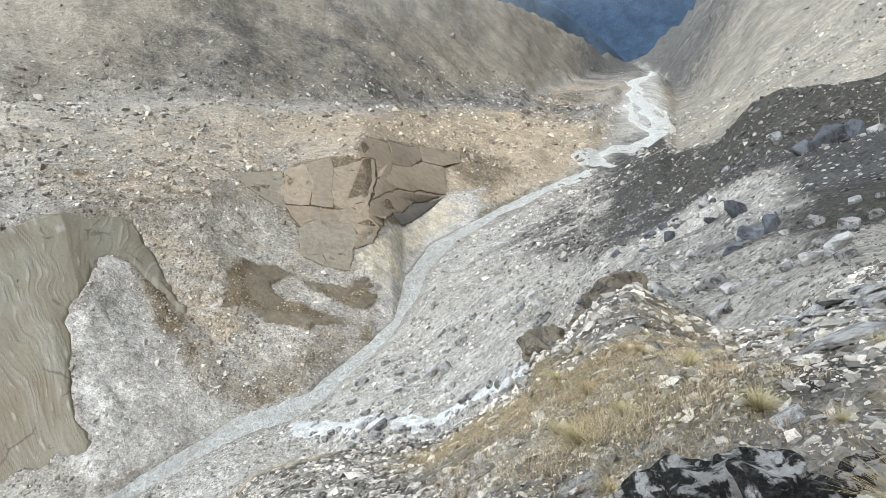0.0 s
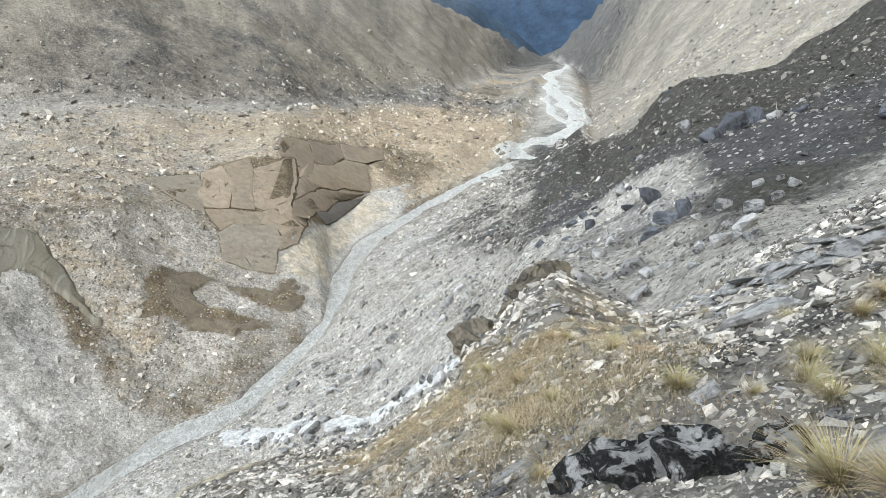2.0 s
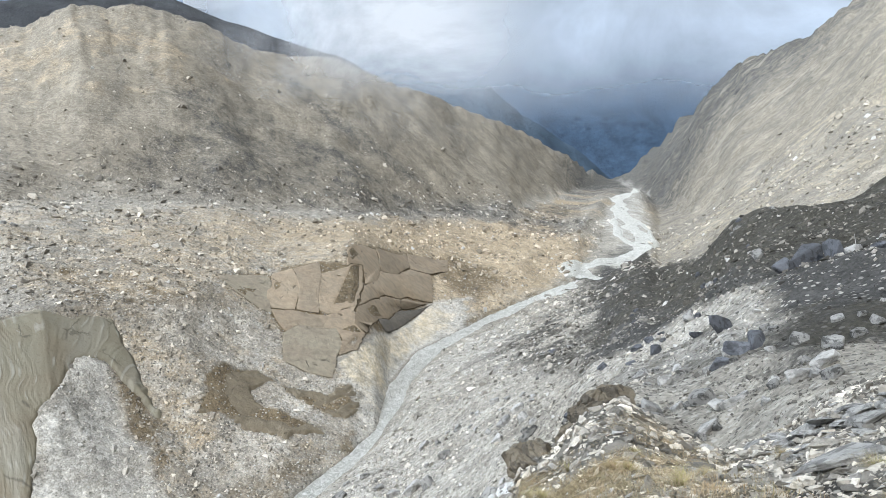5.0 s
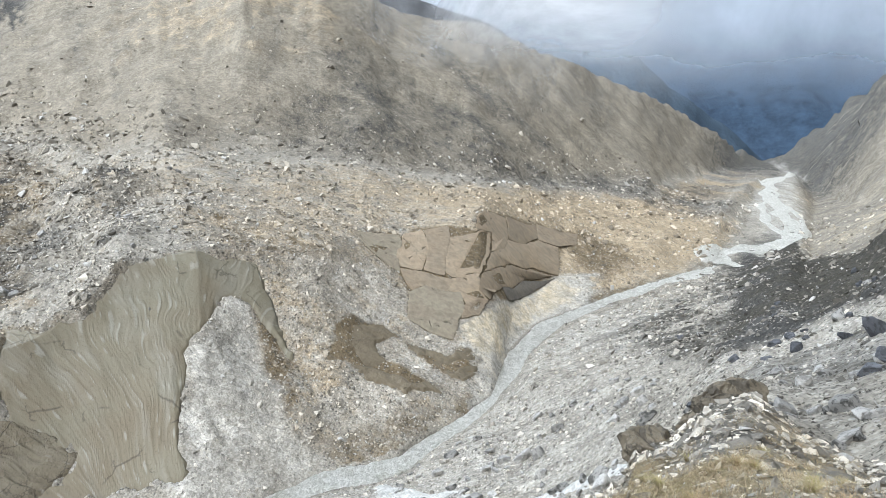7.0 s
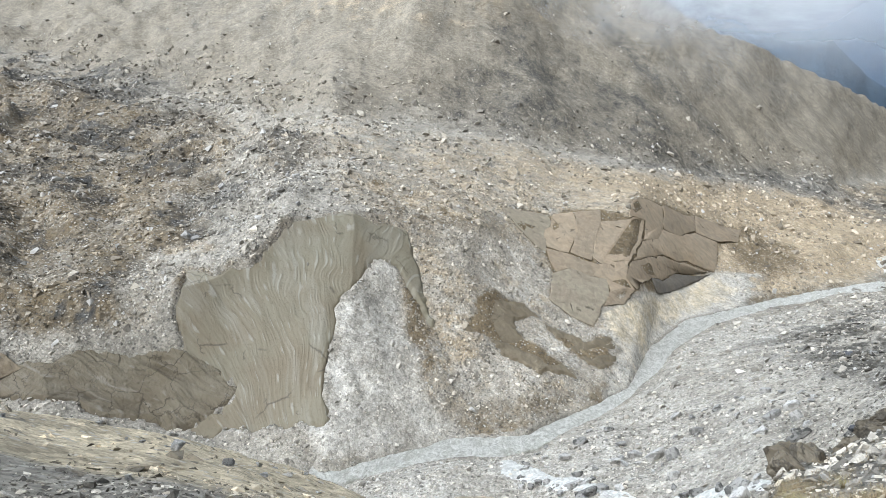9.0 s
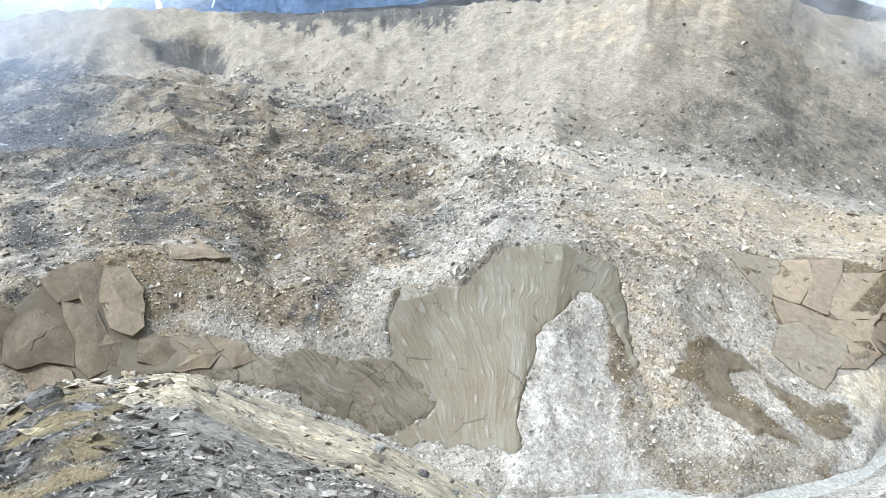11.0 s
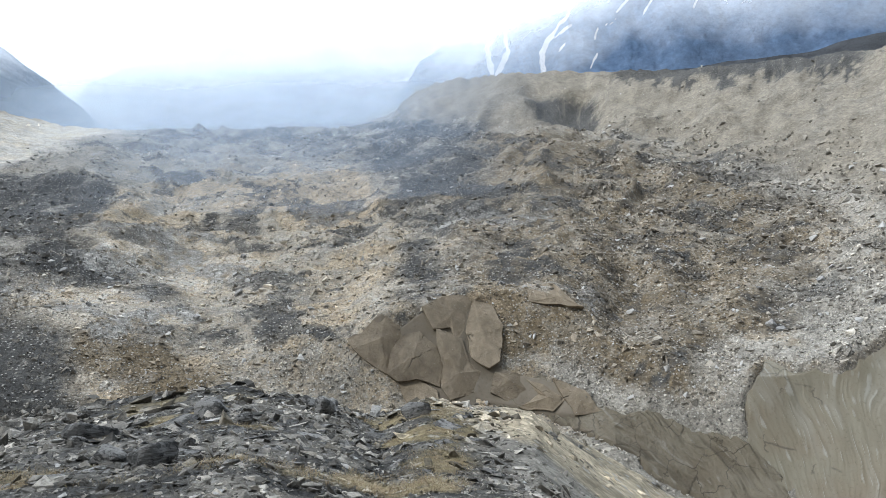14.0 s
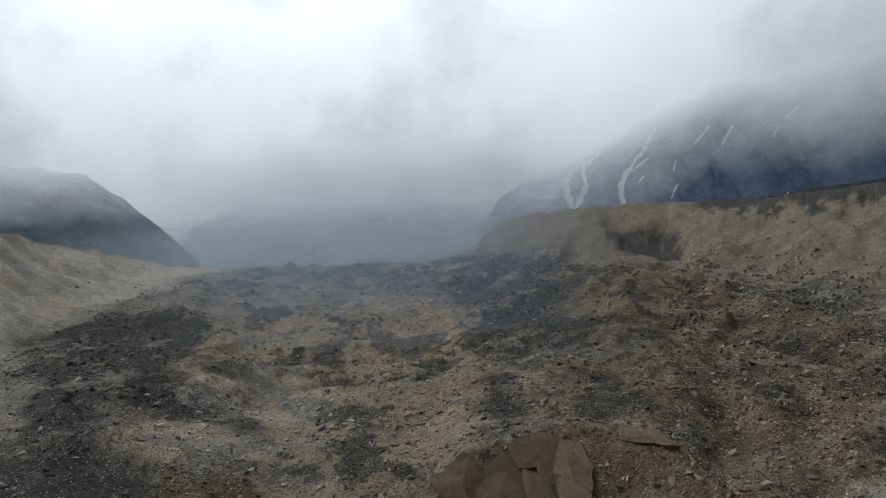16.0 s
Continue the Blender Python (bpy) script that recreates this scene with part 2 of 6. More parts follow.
# break lines of the ground, seen from the standing place: bearing in degrees, distance and height in metres
LINES = {
    "A": [
        (-180, 5, 53.5), (-150, 5, 52.5), (-110, 5, 51.8), (-91, 5, 51.6), (-78, 5, 51.0), (-64, 5, 50.7),
        (-43, 5, 50.0), (-20, 5, 50.0), (-6, 5, 50.2), (8, 5, 51.0), (16, 5, 51.4), (25, 5, 51.9),
        (33, 5, 52.2), (45, 5, 52.9), (90, 5, 54.4), (150, 5, 54.3),
    ],
    "B": [
        (-180, 25, 54.0), (-150, 30, 48.0), (-128, 30, 43.8), (-111, 30, 43.0), (-101, 31, 42.0), (-91, 31, 41.6),
        (-85, 28, 41.9), (-78, 26, 41.4), (-74, 26, 42.1), (-70, 28, 41.0), (-64, 30, 40.1), (-58, 31, 37.6),
        (-49, 33, 34.1), (-42, 35, 30.7), (-36, 36, 27.7), (-29, 33, 27.5), (-24, 28, 30.8), (-20, 28, 32.2),
        (-8, 26, 33.8), (-2, 24, 35.4), (3, 22, 38.4), (7.7, 20, 41.4), (8.2, 20, 42.9), (11.4, 20, 43.7),
        (14.3, 19, 45.5), (17, 19, 45.9), (21.3, 18, 45.5), (25.8, 16, 46.1), (30.3, 15, 47.4), (32.9, 16, 48.0),
        (36, 18, 47.9), (42, 22, 48.3), (60, 30, 56.0),
    ],
    "C": [
        (-180, 60, 50.0), (-150, 50, 38.0), (-111, 44, 30.0), (-78, 40, 26.0), (-64, 44, 26.0), (-42, 48, 18.0),
        (-33, 52, 12.0), (-30, 60, 3.8), (-20, 62, 3.0), (-14, 60, 4.3), (-8, 57, 8.3), (-2, 54, 11.3),
        (3, 52, 15.8), (8, 50, 20.9), (11.4, 46, 26.3), (14.3, 40, 33.7), (17.7, 34, 38.3), (21.3, 32, 38.6),
        (25.8, 26, 40.9), (30.3, 24, 43.1), (33, 26, 43.8), (36, 28, 44.0), (42, 34, 44.7), (60, 60, 60.0),
    ],
    "C2": [
        (-180, 90, 45.0), (-150, 80, 24.0), (-111, 75, 12.0), (-78, 72, 6.0), (-64, 70, 5.0), (-42, 66, 2.0),
        (-33, 66, -0.5), (-30, 66, 1.6), (-20, 70, 1.9), (-14, 70, 3.0), (-8, 72, 5.5), (-3, 78, 5.3),
        (3, 80, 11.0), (6, 82, 13.9), (10, 80, 17.7), (15, 76, 23.4), (18, 66, 29.0), (21, 60, 32.4),
        (25, 56, 36.3), (30, 50, 39.9), (36, 52, 42.2), (42, 55, 44.8), (60, 90, 66.0),
    ],
    "D": [
        (-180, 120, 42.0), (-150, 100, 18.0), (-111, 90, 8.0), (-78, 82, 6.0), (-64, 80, 4.0), (-42, 72, 0.0),
        (-33, 69.9, 0.0), (-31.4, 70.6, 0.0), (-23.5, 73.5, -0.4), (-17.9, 75.7, -0.6), (-12.4, 81.2, -1.0), (-7.3, 91.5, -1.5),
        (-4.5, 100.3, -2.0), (-2.6, 111.0, -2.6), (-1.5, 125.5, -3.3), (1.2, 142.9, -4.2), (5.3, 162.5, -5.1),
        (11, 190.0, -6.3), (15, 212.9, -7.3), (17, 240, -8.5), (18.4, 262, -9.5), (19.3, 175, 6.1), (23, 140, 20.9), (25, 115, 32.6), (27, 112, 35.3),
        (30, 110, 37.2), (33, 110, 39.5), (38.5, 105, 47.8), (45, 105, 55.0), (60, 120, 72.0),
    ],
    "E": [
        (-180, 200, 40.0), (-150, 130, 14.0), (-111, 105, 17.8), (-104, 102, 14.8), (-91, 100, 11.7), (-80, 98, 7.2),
        (-74, 97, 6.6), (-64, 95, 6.6), (-56, 88, 7.2), (-48, 84, 2.5), (-42, 80, 0.0), (-36.8, 78, 1.2),
        (-33.5, 73.2, 0.0), (-23.6, 78.4, -0.6), (-21.4, 81.4, -0.8), (-13.6, 85.4, -1.1), (-11, 90.5, -1.4), (-7.5, 96.9, -1.8),
        (-4.9, 105.5, -2.2), (-4.3, 114.0, -2.7), (-3.6, 127.8, -3.4), (-1.2, 144.4, -4.2), (3.1, 159.3, -5.0), (9, 190.1, -6.4),
        (13, 215.0, -7.5), (14.4, 262.0, -9.7), (14.8, 330, -13.0), (16, 375, -15.0), (17.4, 390, -15.6), (18.6, 300, -11.0), (19.8, 230, -5.8), (25, 180, 13.4),
        (33, 170, 23.8), (45, 180, 50.0), (60, 200, 76.0),
    ],
    "F": [
        (-180, 300, 42.0), (-150, 160, 16.0), (-108, 130, 23.3), (-100, 122, 18.9), (-92, 122, 15.4), (-85, 115, 14.7),
        (-80, 108, 15.3), (-77, 110, 18.4), (-70, 113, 20.5), (-65, 116, 20.6), (-61.5, 118, 21.2), (-56, 104, 14.0),
        (-51, 100, 15.2), (-45.5, 98, 16.0), (-42, 100, 16.6), (-36.5, 108, 22.2), (-30.8, 110, 22.6), (-26, 114, 20.4),
        (-20, 121, 18.0), (-13.6, 138, 14.3), (-6.6, 162, 15.5), (-2.5, 188, 7.1), (0.7, 196, 1.8), (4, 200, -2.3),
        (8, 214, -2.3), (13, 275, -5.1), (14.6, 400, -13.6), (15.4, 520, -24.7), (17.4, 520, -24.9), (19.5, 330, -16.3), (25, 240, 11.0),
        (33, 225, 33.3), (45, 220, 70.0), (60, 240, 85.0),
    ],
    "G": [
        (-180, 400, 45.0), (-150, 250, 20.0), (-128, 220, 20.2), (-111, 240, 23.4), (-104, 300, 28.8), (-98, 380, 36.4),
        (-92, 450, 31.4), (-79, 450, 31.4), (-70, 400, 36.5), (-59, 330, 35.4), (-45, 230, 26.8), (-37, 190, 25.6),
        (-32, 180, 29.1), (-16.7, 190, 22.2), (-6, 212, 14.6), (7, 300, -1.7), (10.5, 420, -16.0), (13.8, 640, -41.8),
        (16.5, 800, -61.7), (19, 560, -41.7), (22, 360, -11.7), (25, 320, 5.5), (29.8, 300, 27.7), (33, 280, 41.3),
        (45, 280, 80.0), (60, 300, 92.0),
    ],
    "H": [
        (-180, 600, 60.0), (-150, 360, 70.0), (-128, 330, 75.2), (-111, 330, 60.8), (-104.8, 400, 50.8), (-98, 500, 34.0),
        (-92, 600, 24.6), (-79.2, 620, 24.1), (-75, 580, 42.9), (-73.3, 560, 59.9), (-66.8, 480, 66.7), (-60, 450, 66.0),
        (-52, 400, 65.1), (-45, 370, 67.9), (-41, 350, 69.7), (-35, 310, 70.2), (-29, 290, 73.8), (-26.1, 280, 80.5),
        (-20, 285, 81.4), (-16, 292, 73.4), (-13.9, 300, 67.0), (-7.2, 330, 64.2), (0.2, 380, 47.7), (5.8, 480, 27.3),
        (9, 600, 6.3), (12.2, 740, -27.5), (15.2, 1000, -84.0), (16.4, 1010, -75.0), (19.3, 880, -9.5), (22.4, 720, 50.0), (24.5, 640, 72.0),
        (28.5, 560, 85.0), (33, 500, 116.4), (60, 420, 150.0),
    ],
}


# ---- shape of the ground ----
def lattice(ix, iy, seed):
    h = (ix.astype(np.int64) * 374761393 + iy.astype(np.int64) * 668265263 + seed * 974634777) & 0x7FFFFFFF
    h = ((h ^ (h >> 13)) * 1274126177) & 0x7FFFFFFF
    return ((h ^ (h >> 16)) & 0xFFFF) / 65535.0


def vnoise(x, y, seed=0):
    """Value noise from -1 to 1."""
    ix, iy = np.floor(x), np.floor(y)
    fx, fy = x - ix, y - iy
    fx, fy = fx * fx * (3 - 2 * fx), fy * fy * (3 - 2 * fy)
    a, b = lattice(ix, iy, seed), lattice(ix + 1, iy, seed)
    c, d = lattice(ix, iy + 1, seed), lattice(ix + 1, iy + 1, seed)
    return 2 * (a + (b - a) * fx + (c - a) * fy + (a - b - c + d) * fx * fy) - 1


def fbm(x, y, size, octaves=4, seed=0, gain=0.5):
    s, amp, tot = 0.0, 1.0, 0.0
    for k in range(octaves):
        f = 2.03 ** k / size
        c, q = math.cos(0.7 * k + seed), math.sin(0.7 * k + seed)
        s = s + amp * vnoise((x * c - y * q) * f + 13.1 * k, (x * q + y * c) * f, seed + k)
        tot, amp = tot + amp, amp * gain
    return s / tot


def ramp(v, lo, hi):
    t = np.clip((v - lo) / (hi - lo), 0, 1)
    return t * t * (3 - 2 * t)


def box(v, a, b, soft):
    return ramp(v, a - soft, a + soft) * (1 - ramp(v, b - soft, b + soft))


ORDER = ["A", "B", "C", "C2", "D", "E", "F", "G", "H"]


def line_at(key, az):
    rows = LINES[key]
    first = rows[0]
    b = np.array([r[0] for r in rows] + [first[0] + 360.0])
    d = np.array([r[1] for r in rows] + [first[1]], float)
    z = np.array([r[2] for r in rows] + [first[2]], float)
    return np.interp(az, b, d), np.interp(az, b, z)


def survey(x, y):
    """Height without roughness, and how far along the run of break lines each place lies."""
    r = np.hypot(x, y)
    az = np.degrees(np.arctan2(x, y))
    wob = np.clip(r / 60, 0, 1) * (0.15 + 0.85 * np.minimum(ramp(np.hypot((x + 17) / 28, (y - 148) / 54), 0.8, 1.15), ramp(np.hypot((x + 97) / 17, (y - 36) / 20), 0.8, 1.15)))
    az = az + wob * (0.35 * vnoise(x / 9, y / 9, 71) + 0.18 * vnoise(x / 3.1, y / 3.1, 72))
    az = (az + 180) % 360 - 180
    rr = r * (1 + wob * 0.012 * vnoise(x / 14, y / 14, 73))
    ds, zs = [np.zeros_like(r)], [np.full_like(r, EYE - 1.6)]
    for k in ORDER:
        d, z = line_at(k, az)
        d = np.maximum(d, ds[-1] + 0.5)
        ds.append(d), zs.append(z)
    ds.append(np.full_like(r, 1500.0)), zs.append(np.minimum(zs[-1] - 70, -260.0))
    ds.append(np.full_like(r, 5000.0)), zs.append(np.full_like(r, -1000.0))
    z, s = zs[0].copy(), np.zeros_like(r)
    for i in range(len(ds) - 1):
        t = (rr - ds[i]) / (ds[i + 1] - ds[i])
        inside = (t >= 0) & ((t < 1) | (i == len(ds) - 2))
        z = np.where(inside, zs[i] + (zs[i + 1] - zs[i]) * t, z)
        s = np.where(inside, i + t, s)
    return z, s, az, r


def ground_at(x, y):
    """Height, run, bearing and distance at places of the plan."""
    x, y = np.asarray(x, float), np.asarray(y, float)
    z, s, az, r = survey(x, y)
    # the two broken ice fronts rise from smoother ground
    even = np.maximum(1 - ramp(np.hypot((x + 17) / 28, (y - 148) / 54), 0.8, 1.15), 1 - ramp(np.hypot((x + 97) / 17, (y - 36) / 20), 0.8, 1.15))
    wild = np.clip((r - 1.5) / 25, 0, 1) * (1 - 0.85 * even) * (1 - 0.8 * patch(x, y, "river_bed", 6.0))
    far = ramp(r, 140, 180)
    su = s + (1 - far) * (0.10 * vnoise(x / 6, y / 8, 77) + 0.05 * vnoise(x / 3, y / 4, 78))
    river = ramp(su + 0.11 * far, 5.05, 5.22) * (1 - ramp(su - 0.09 * far, 5.76, 5.94)) * ramp(az, -36, -33) * (1 - ramp(az, 12.8, 14))
    calm = 1 - river
    ice = (1 - even) * ramp(az, -118, -100) * (1 - ramp(az, -42, -30)) * ramp(s, 6.9, 7.2) * (1 - ramp(s, 8.3, 8.9)) * (1 - ramp(s, 7.8, 8.1) * (1 - ramp(az, -97, -93)))
    hump = 0.5 - np.abs(vnoise(x / 19 + 0.4 * vnoise(x / 30, y / 30, 12), y / 15, 9))
    knob = 0.5 - np.abs(vnoise(x / 7.3, y / 6.1, 10))
    fold = 0.5 - np.abs(vnoise((0.45 * x + 0.89 * y) / 15 + 0.8 * vnoise(x / 40, y / 40, 16), (0.89 * x - 0.45 * y) / 44, 17))
    ice = ice * (0.55 + 0.35 * ramp(r, 160, 380))
    z = z - 2.0 * ice + ice * (5.0 * fbm(x, y, 46, 4, 3) + 6.0 * fold + 3.0 * hump + 2.6 * knob + 0.9 * (0.5 - np.abs(vnoise(x / 2.9 + y / 5, y / 3.4, 15))))
    z = z + 7.0 * (1 - ramp(np.hypot(x + 92, y - 120) + 3 * vnoise(x / 5, y / 5, 14), 0, 17))
    z = z + patch(x, y, "shaded_folds", 12) * 6.0 * (0.45 - np.abs(vnoise((0.5 * x + 0.86 * y) / 9 + 0.5 * vnoise(x / 20, y / 20, 18), (0.86 * x - 0.5 * y) / 50, 19)))
    bank = (1 - even) * box(az, -46, 13, 6) * box(s, 6.2, 8.0, 0.3)
    z = z + bank * (0.9 * hump + 0.7 * knob)
    gulch = ramp(az, -38, -28) * (1 - ramp(az, -14, -6)) * box(s, 6.1, 7.0, 0.15)
    z = z - gulch * 0.8 * (0.5 - np.abs(vnoise(az * 0.4 + 2.4 * s + 0.5 * vnoise(x / 5, y / 5, 13), s * 1.5, 11)))
    side = ramp(az, 8, 16) * box(s, 2.3, 5.3, 0.3)
    z = z + side * (1.6 * hump * ramp(r, 30, 60) + 1.0 * knob)
    wall = ramp(s, 8.0, 8.3) * (1 - ramp(s, 9.0, 9.3))
    z = z + wall * (1.0 * (np.abs(vnoise(az * 0.9, r * 0.006, 21)) - 0.3) + 0.7 * vnoise(az * 2.6, r * 0.012, 22)) * ramp(s, 8.3, 8.9) * (1 - ramp(az, -26, -16))
    z = z + wall * 0.6 * fbm(x, y, 22, 4, 23)
    z = z + calm * wild * (0.9 * fbm(x, y, 11, 3, 5) + 0.4 * fbm(x, y, 2.6, 4, 6, 0.6))
    z = z + calm * (1 - wild) * (0.10 * fbm(x, y, 1.1, 4, 7)) * ramp(r, 0.3, 2.0)
    return z - river * 0.9 * (1 - 0.85 * ramp(fbm(x, y, 3.2, 3, 79) + 0.1 * far, 0.3, 0.5) * (0.35 + 0.65 * far)), s, az, r



# outlines on the plan, in metres, of the kinds of debris and of painted shade
DEBRIS = {
    "tongue": [(-50.1, 89.8), (-49, 93.5), (-47, 93.7), (-44.4, 90.5), (-41.3, 86.2), (-36.4, 81.1), (-34, 77.9), (-28.5, 77.5), (-30.4, 70), (-36.4, 65.6), (-40.9, 61.9), (-45.6, 64.2), (-42.4, 65.8), (-44.6, 67.5), (-45.6, 70.4), (-46.9, 74.1), (-49.8, 79.1), (-49.1, 82), (-48.1, 85.3)],
    "tongue_edge": [(-44.9, 91.5), (-42.2, 93.2), (-38.4, 89.4), (-35.6, 84.4), (-35, 78.1), (-39.3, 83.1), (-42.4, 87.6)],
    "scree_band": [(-80.6, 195.5), (-81.1, 224.8), (-66, 241.4), (-56.8, 255.7), (-45.9, 246.8), (-29.9, 251), (-18.5, 248.3), (1.3, 268.9), (23.5, 288.9), (58.6, 357.5), (100.5, 417.9), (70.8, 280.6), (44.7, 255.5), (16.6, 263.2), (-11.3, 226.3), (-33.2, 192.5), (-49.7, 190.5), (-64.6, 183.2), (-74.7, 174.2), (-81.5, 181.3)],
    "apron": [(-17.4, 117.6), (-8.2, 143.8), (0.8, 169.8), (6, 164.5), (5, 157.6), (-3, 145.5), (-8.3, 127.2), (-8.9, 115), (-11.9, 112.4), (-16.3, 115)],
    "shaded_scarp": [(-394.4, 192.2), (-360.6, 194.2), (-343.2, 202.7), (-307.1, 188.5), (-285.3, 172.2), (-320.2, 175.2), (-347.9, 172.9)],
    "glacier_far": [(-375.1, -46.1), (-486.6, 47), (-462.1, 107.4), (-310.9, 66.5), (-332.5, 37.2), (-400.9, 18.9), (-382.9, -6.4), (-351.8, -27.7)],
    "glacier_brown": [(-106.5, 46.2), (-137.6, 66.4), (-137.2, 80.2), (-128.9, 96.2), (-132.8, 140.6), (-73.7, 79.5), (-79.9, 69.6), (-97, 67.5), (-101, 59.3), (-105.8, 54.4)],
    "west_dark": [(-234.5, -86.3), (-253.6, -75.8), (-283.3, -68.4), (-253.6, -41.4), (-216, -27.7), (-174.7, -29.5), (-162.7, -22.8), (-150.7, -13.4), (-134.2, -1.6), (-124.8, -1.7), (-135.5, -12.3), (-139.7, -20), (-145.1, -29.3), (-143.4, -36.1), (-126, -37.4), (-115.2, -32.2), (-105.9, -30.1), (-101.7, -39.6)],
    "mid_dark": [(-472.5, 114.1), (-395, 134.4), (-350.6, 145.4), (-255.5, 96.3), (-195.6, 84.8), (-172.4, 88.3), (-152.6, 72.1), (-152, 60), (-137.4, 46.4), (-126, 49.8), (-108.2, 40.6), (-110.4, 33.1), (-117.3, 28.7), (-133.2, 35.1), (-153.5, 43.4), (-177.8, 48.8), (-225.1, 55.9), (-310.9, 66.5), (-397.6, 88.9)],
    "grass_slope": [(-2.5, 19.4), (0.8, 15.1), (1.7, 12.3), (2.2, 10.7), (2.5, 8.5), (3.8, 9.7), (4.5, 9.6), (2.4, 6), (1.6, 5.1), (1.1, 3.9), (0.8, 4), (0.6, 5.3), (-0.3, 7.1)],
    "straw": [(4.8, 15.3), (6.2, 15.8), (4.6, 10.2), (2.5, 8.5), (3, 11)],
    "knoll_dark": [(1.8, 10.8), (3.2, 19.3), (3.8, 15), (4.6, 15.3), (3.1, 10.8), (2.9, 14.2), (1.8, 10.8), (2.7, 19.6)],
    "pale_bank": [(14.8, 63.4), (20.7, 68.2), (25.1, 67.6), (27.5, 57.5), (24.9, 47.4), (18.7, 36.5), (15, 32.3), (12.3, 33.6), (11.7, 37.9)],
    "pink_scree": [(1.4, 111.8), (12.3, 116.8), (17.4, 88.9), (15.3, 53), (13.7, 56), (10.7, 66), (4.6, 78.2), (-2.4, 86.7)],
    "rust_bank": [(0.3, 188.2), (2.6, 199.5), (19.8, 204.5), (24.1, 193), (12.1, 174.9), (4.6, 178.2)],
    "wet_bank": [(-27.4, 83.7), (-21.9, 88.9), (-14.6, 96.7), (-18.9, 85.2), (-24.2, 80), (-30, 76.9)],
    "west_brown": [(-111.4, -25.8), (-116.7, -19.9), (-114.8, -10.9), (-103.4, -3.6), (-30.5, -2.6), (-101.7, -15.6), (-106.8, -22.5)],
    "shaded_folds": [(-173.5, 110.8), (-194.1, 132), (-216.2, 154.9), (-186.2, 145.4), (-164.2, 132.9), (-164.9, 118.3)],
    "stain_left": [(-52.5, 115.3), (-50.2, 127), (-42, 118.6), (-40, 113.4), (-45.2, 106.7), (-51.8, 102.1), (-58.5, 104.1), (-63.8, 113.6), (-58.4, 115)],
    "slab_fringe": [(2.1, 200.4), (9.3, 206.5), (20.9, 199.2), (18.8, 182), (10.7, 180.2), (3.7, 187.1), (0.6, 188.9)],
    "tongue_spur": [(-47.6, 64.4), (-45.7, 65.7), (-41, 64.6), (-42.9, 63.2)],
    "glacier_tan": [(-303.9, -17.4), (-315.1, 29.9), (-274.1, 58.5), (-197.4, 48.9), (-154.3, 42.2), (-115.8, 30.4), (-108.2, 24.4), (-107.9, 16.6), (-103.1, 10.2), (-107.7, 3.5), (-121.9, -1.7), (-137.2, 0.6), (-155.2, -13.7), (-188.8, -23.2), (-244.3, -20)],
    "serac_rust": [(-107.7, 34.3), (-110.3, 43.5), (-103.6, 51.1), (-99.7, 47.2), (-101.8, 43.1), (-103, 34.7)],
    "west_tan": [(-139, -37.1), (-130.3, -27.5), (-111.4, -25), (-101.7, -15.6), (-97.8, -21.8), (-106, -29.3)],
    "river_bed": [(262.6, 934), (233.3, 769.8), (203.4, 608.7), (137.5, 424.7), (111.2, 320.9), (90.9, 261), (68.8, 222.6), (57.8, 221.6), (57.4, 228.1), (75, 250.4), (79.9, 293.8), (90.5, 345.4), (117.2, 420.9), (146.6, 482.4)],
    "sun_slope": [(64.7, 209.2), (96.5, 273.7), (145.4, 299), (173.2, 265.2), (179.6, 242.2), (121.1, 158.3), (96.6, 201.4), (56.3, 154.2)],
    "hill_toe": [(6.8, 117.7), (12.5, 138.9), (24.8, 150.6), (44.7, 163.7), (18, 60.1), (17.4, 72.1), (15.7, 85.8), (12.3, 101.4)],
    "scree_line": [(-63.6, 280.6), (-53.9, 289.5), (-29.2, 271.1), (-10.6, 272), (-0.2, 273), (-9, 258.6), (-26.5, 256.9), (-43.4, 264.4), (-55.1, 266)],
}
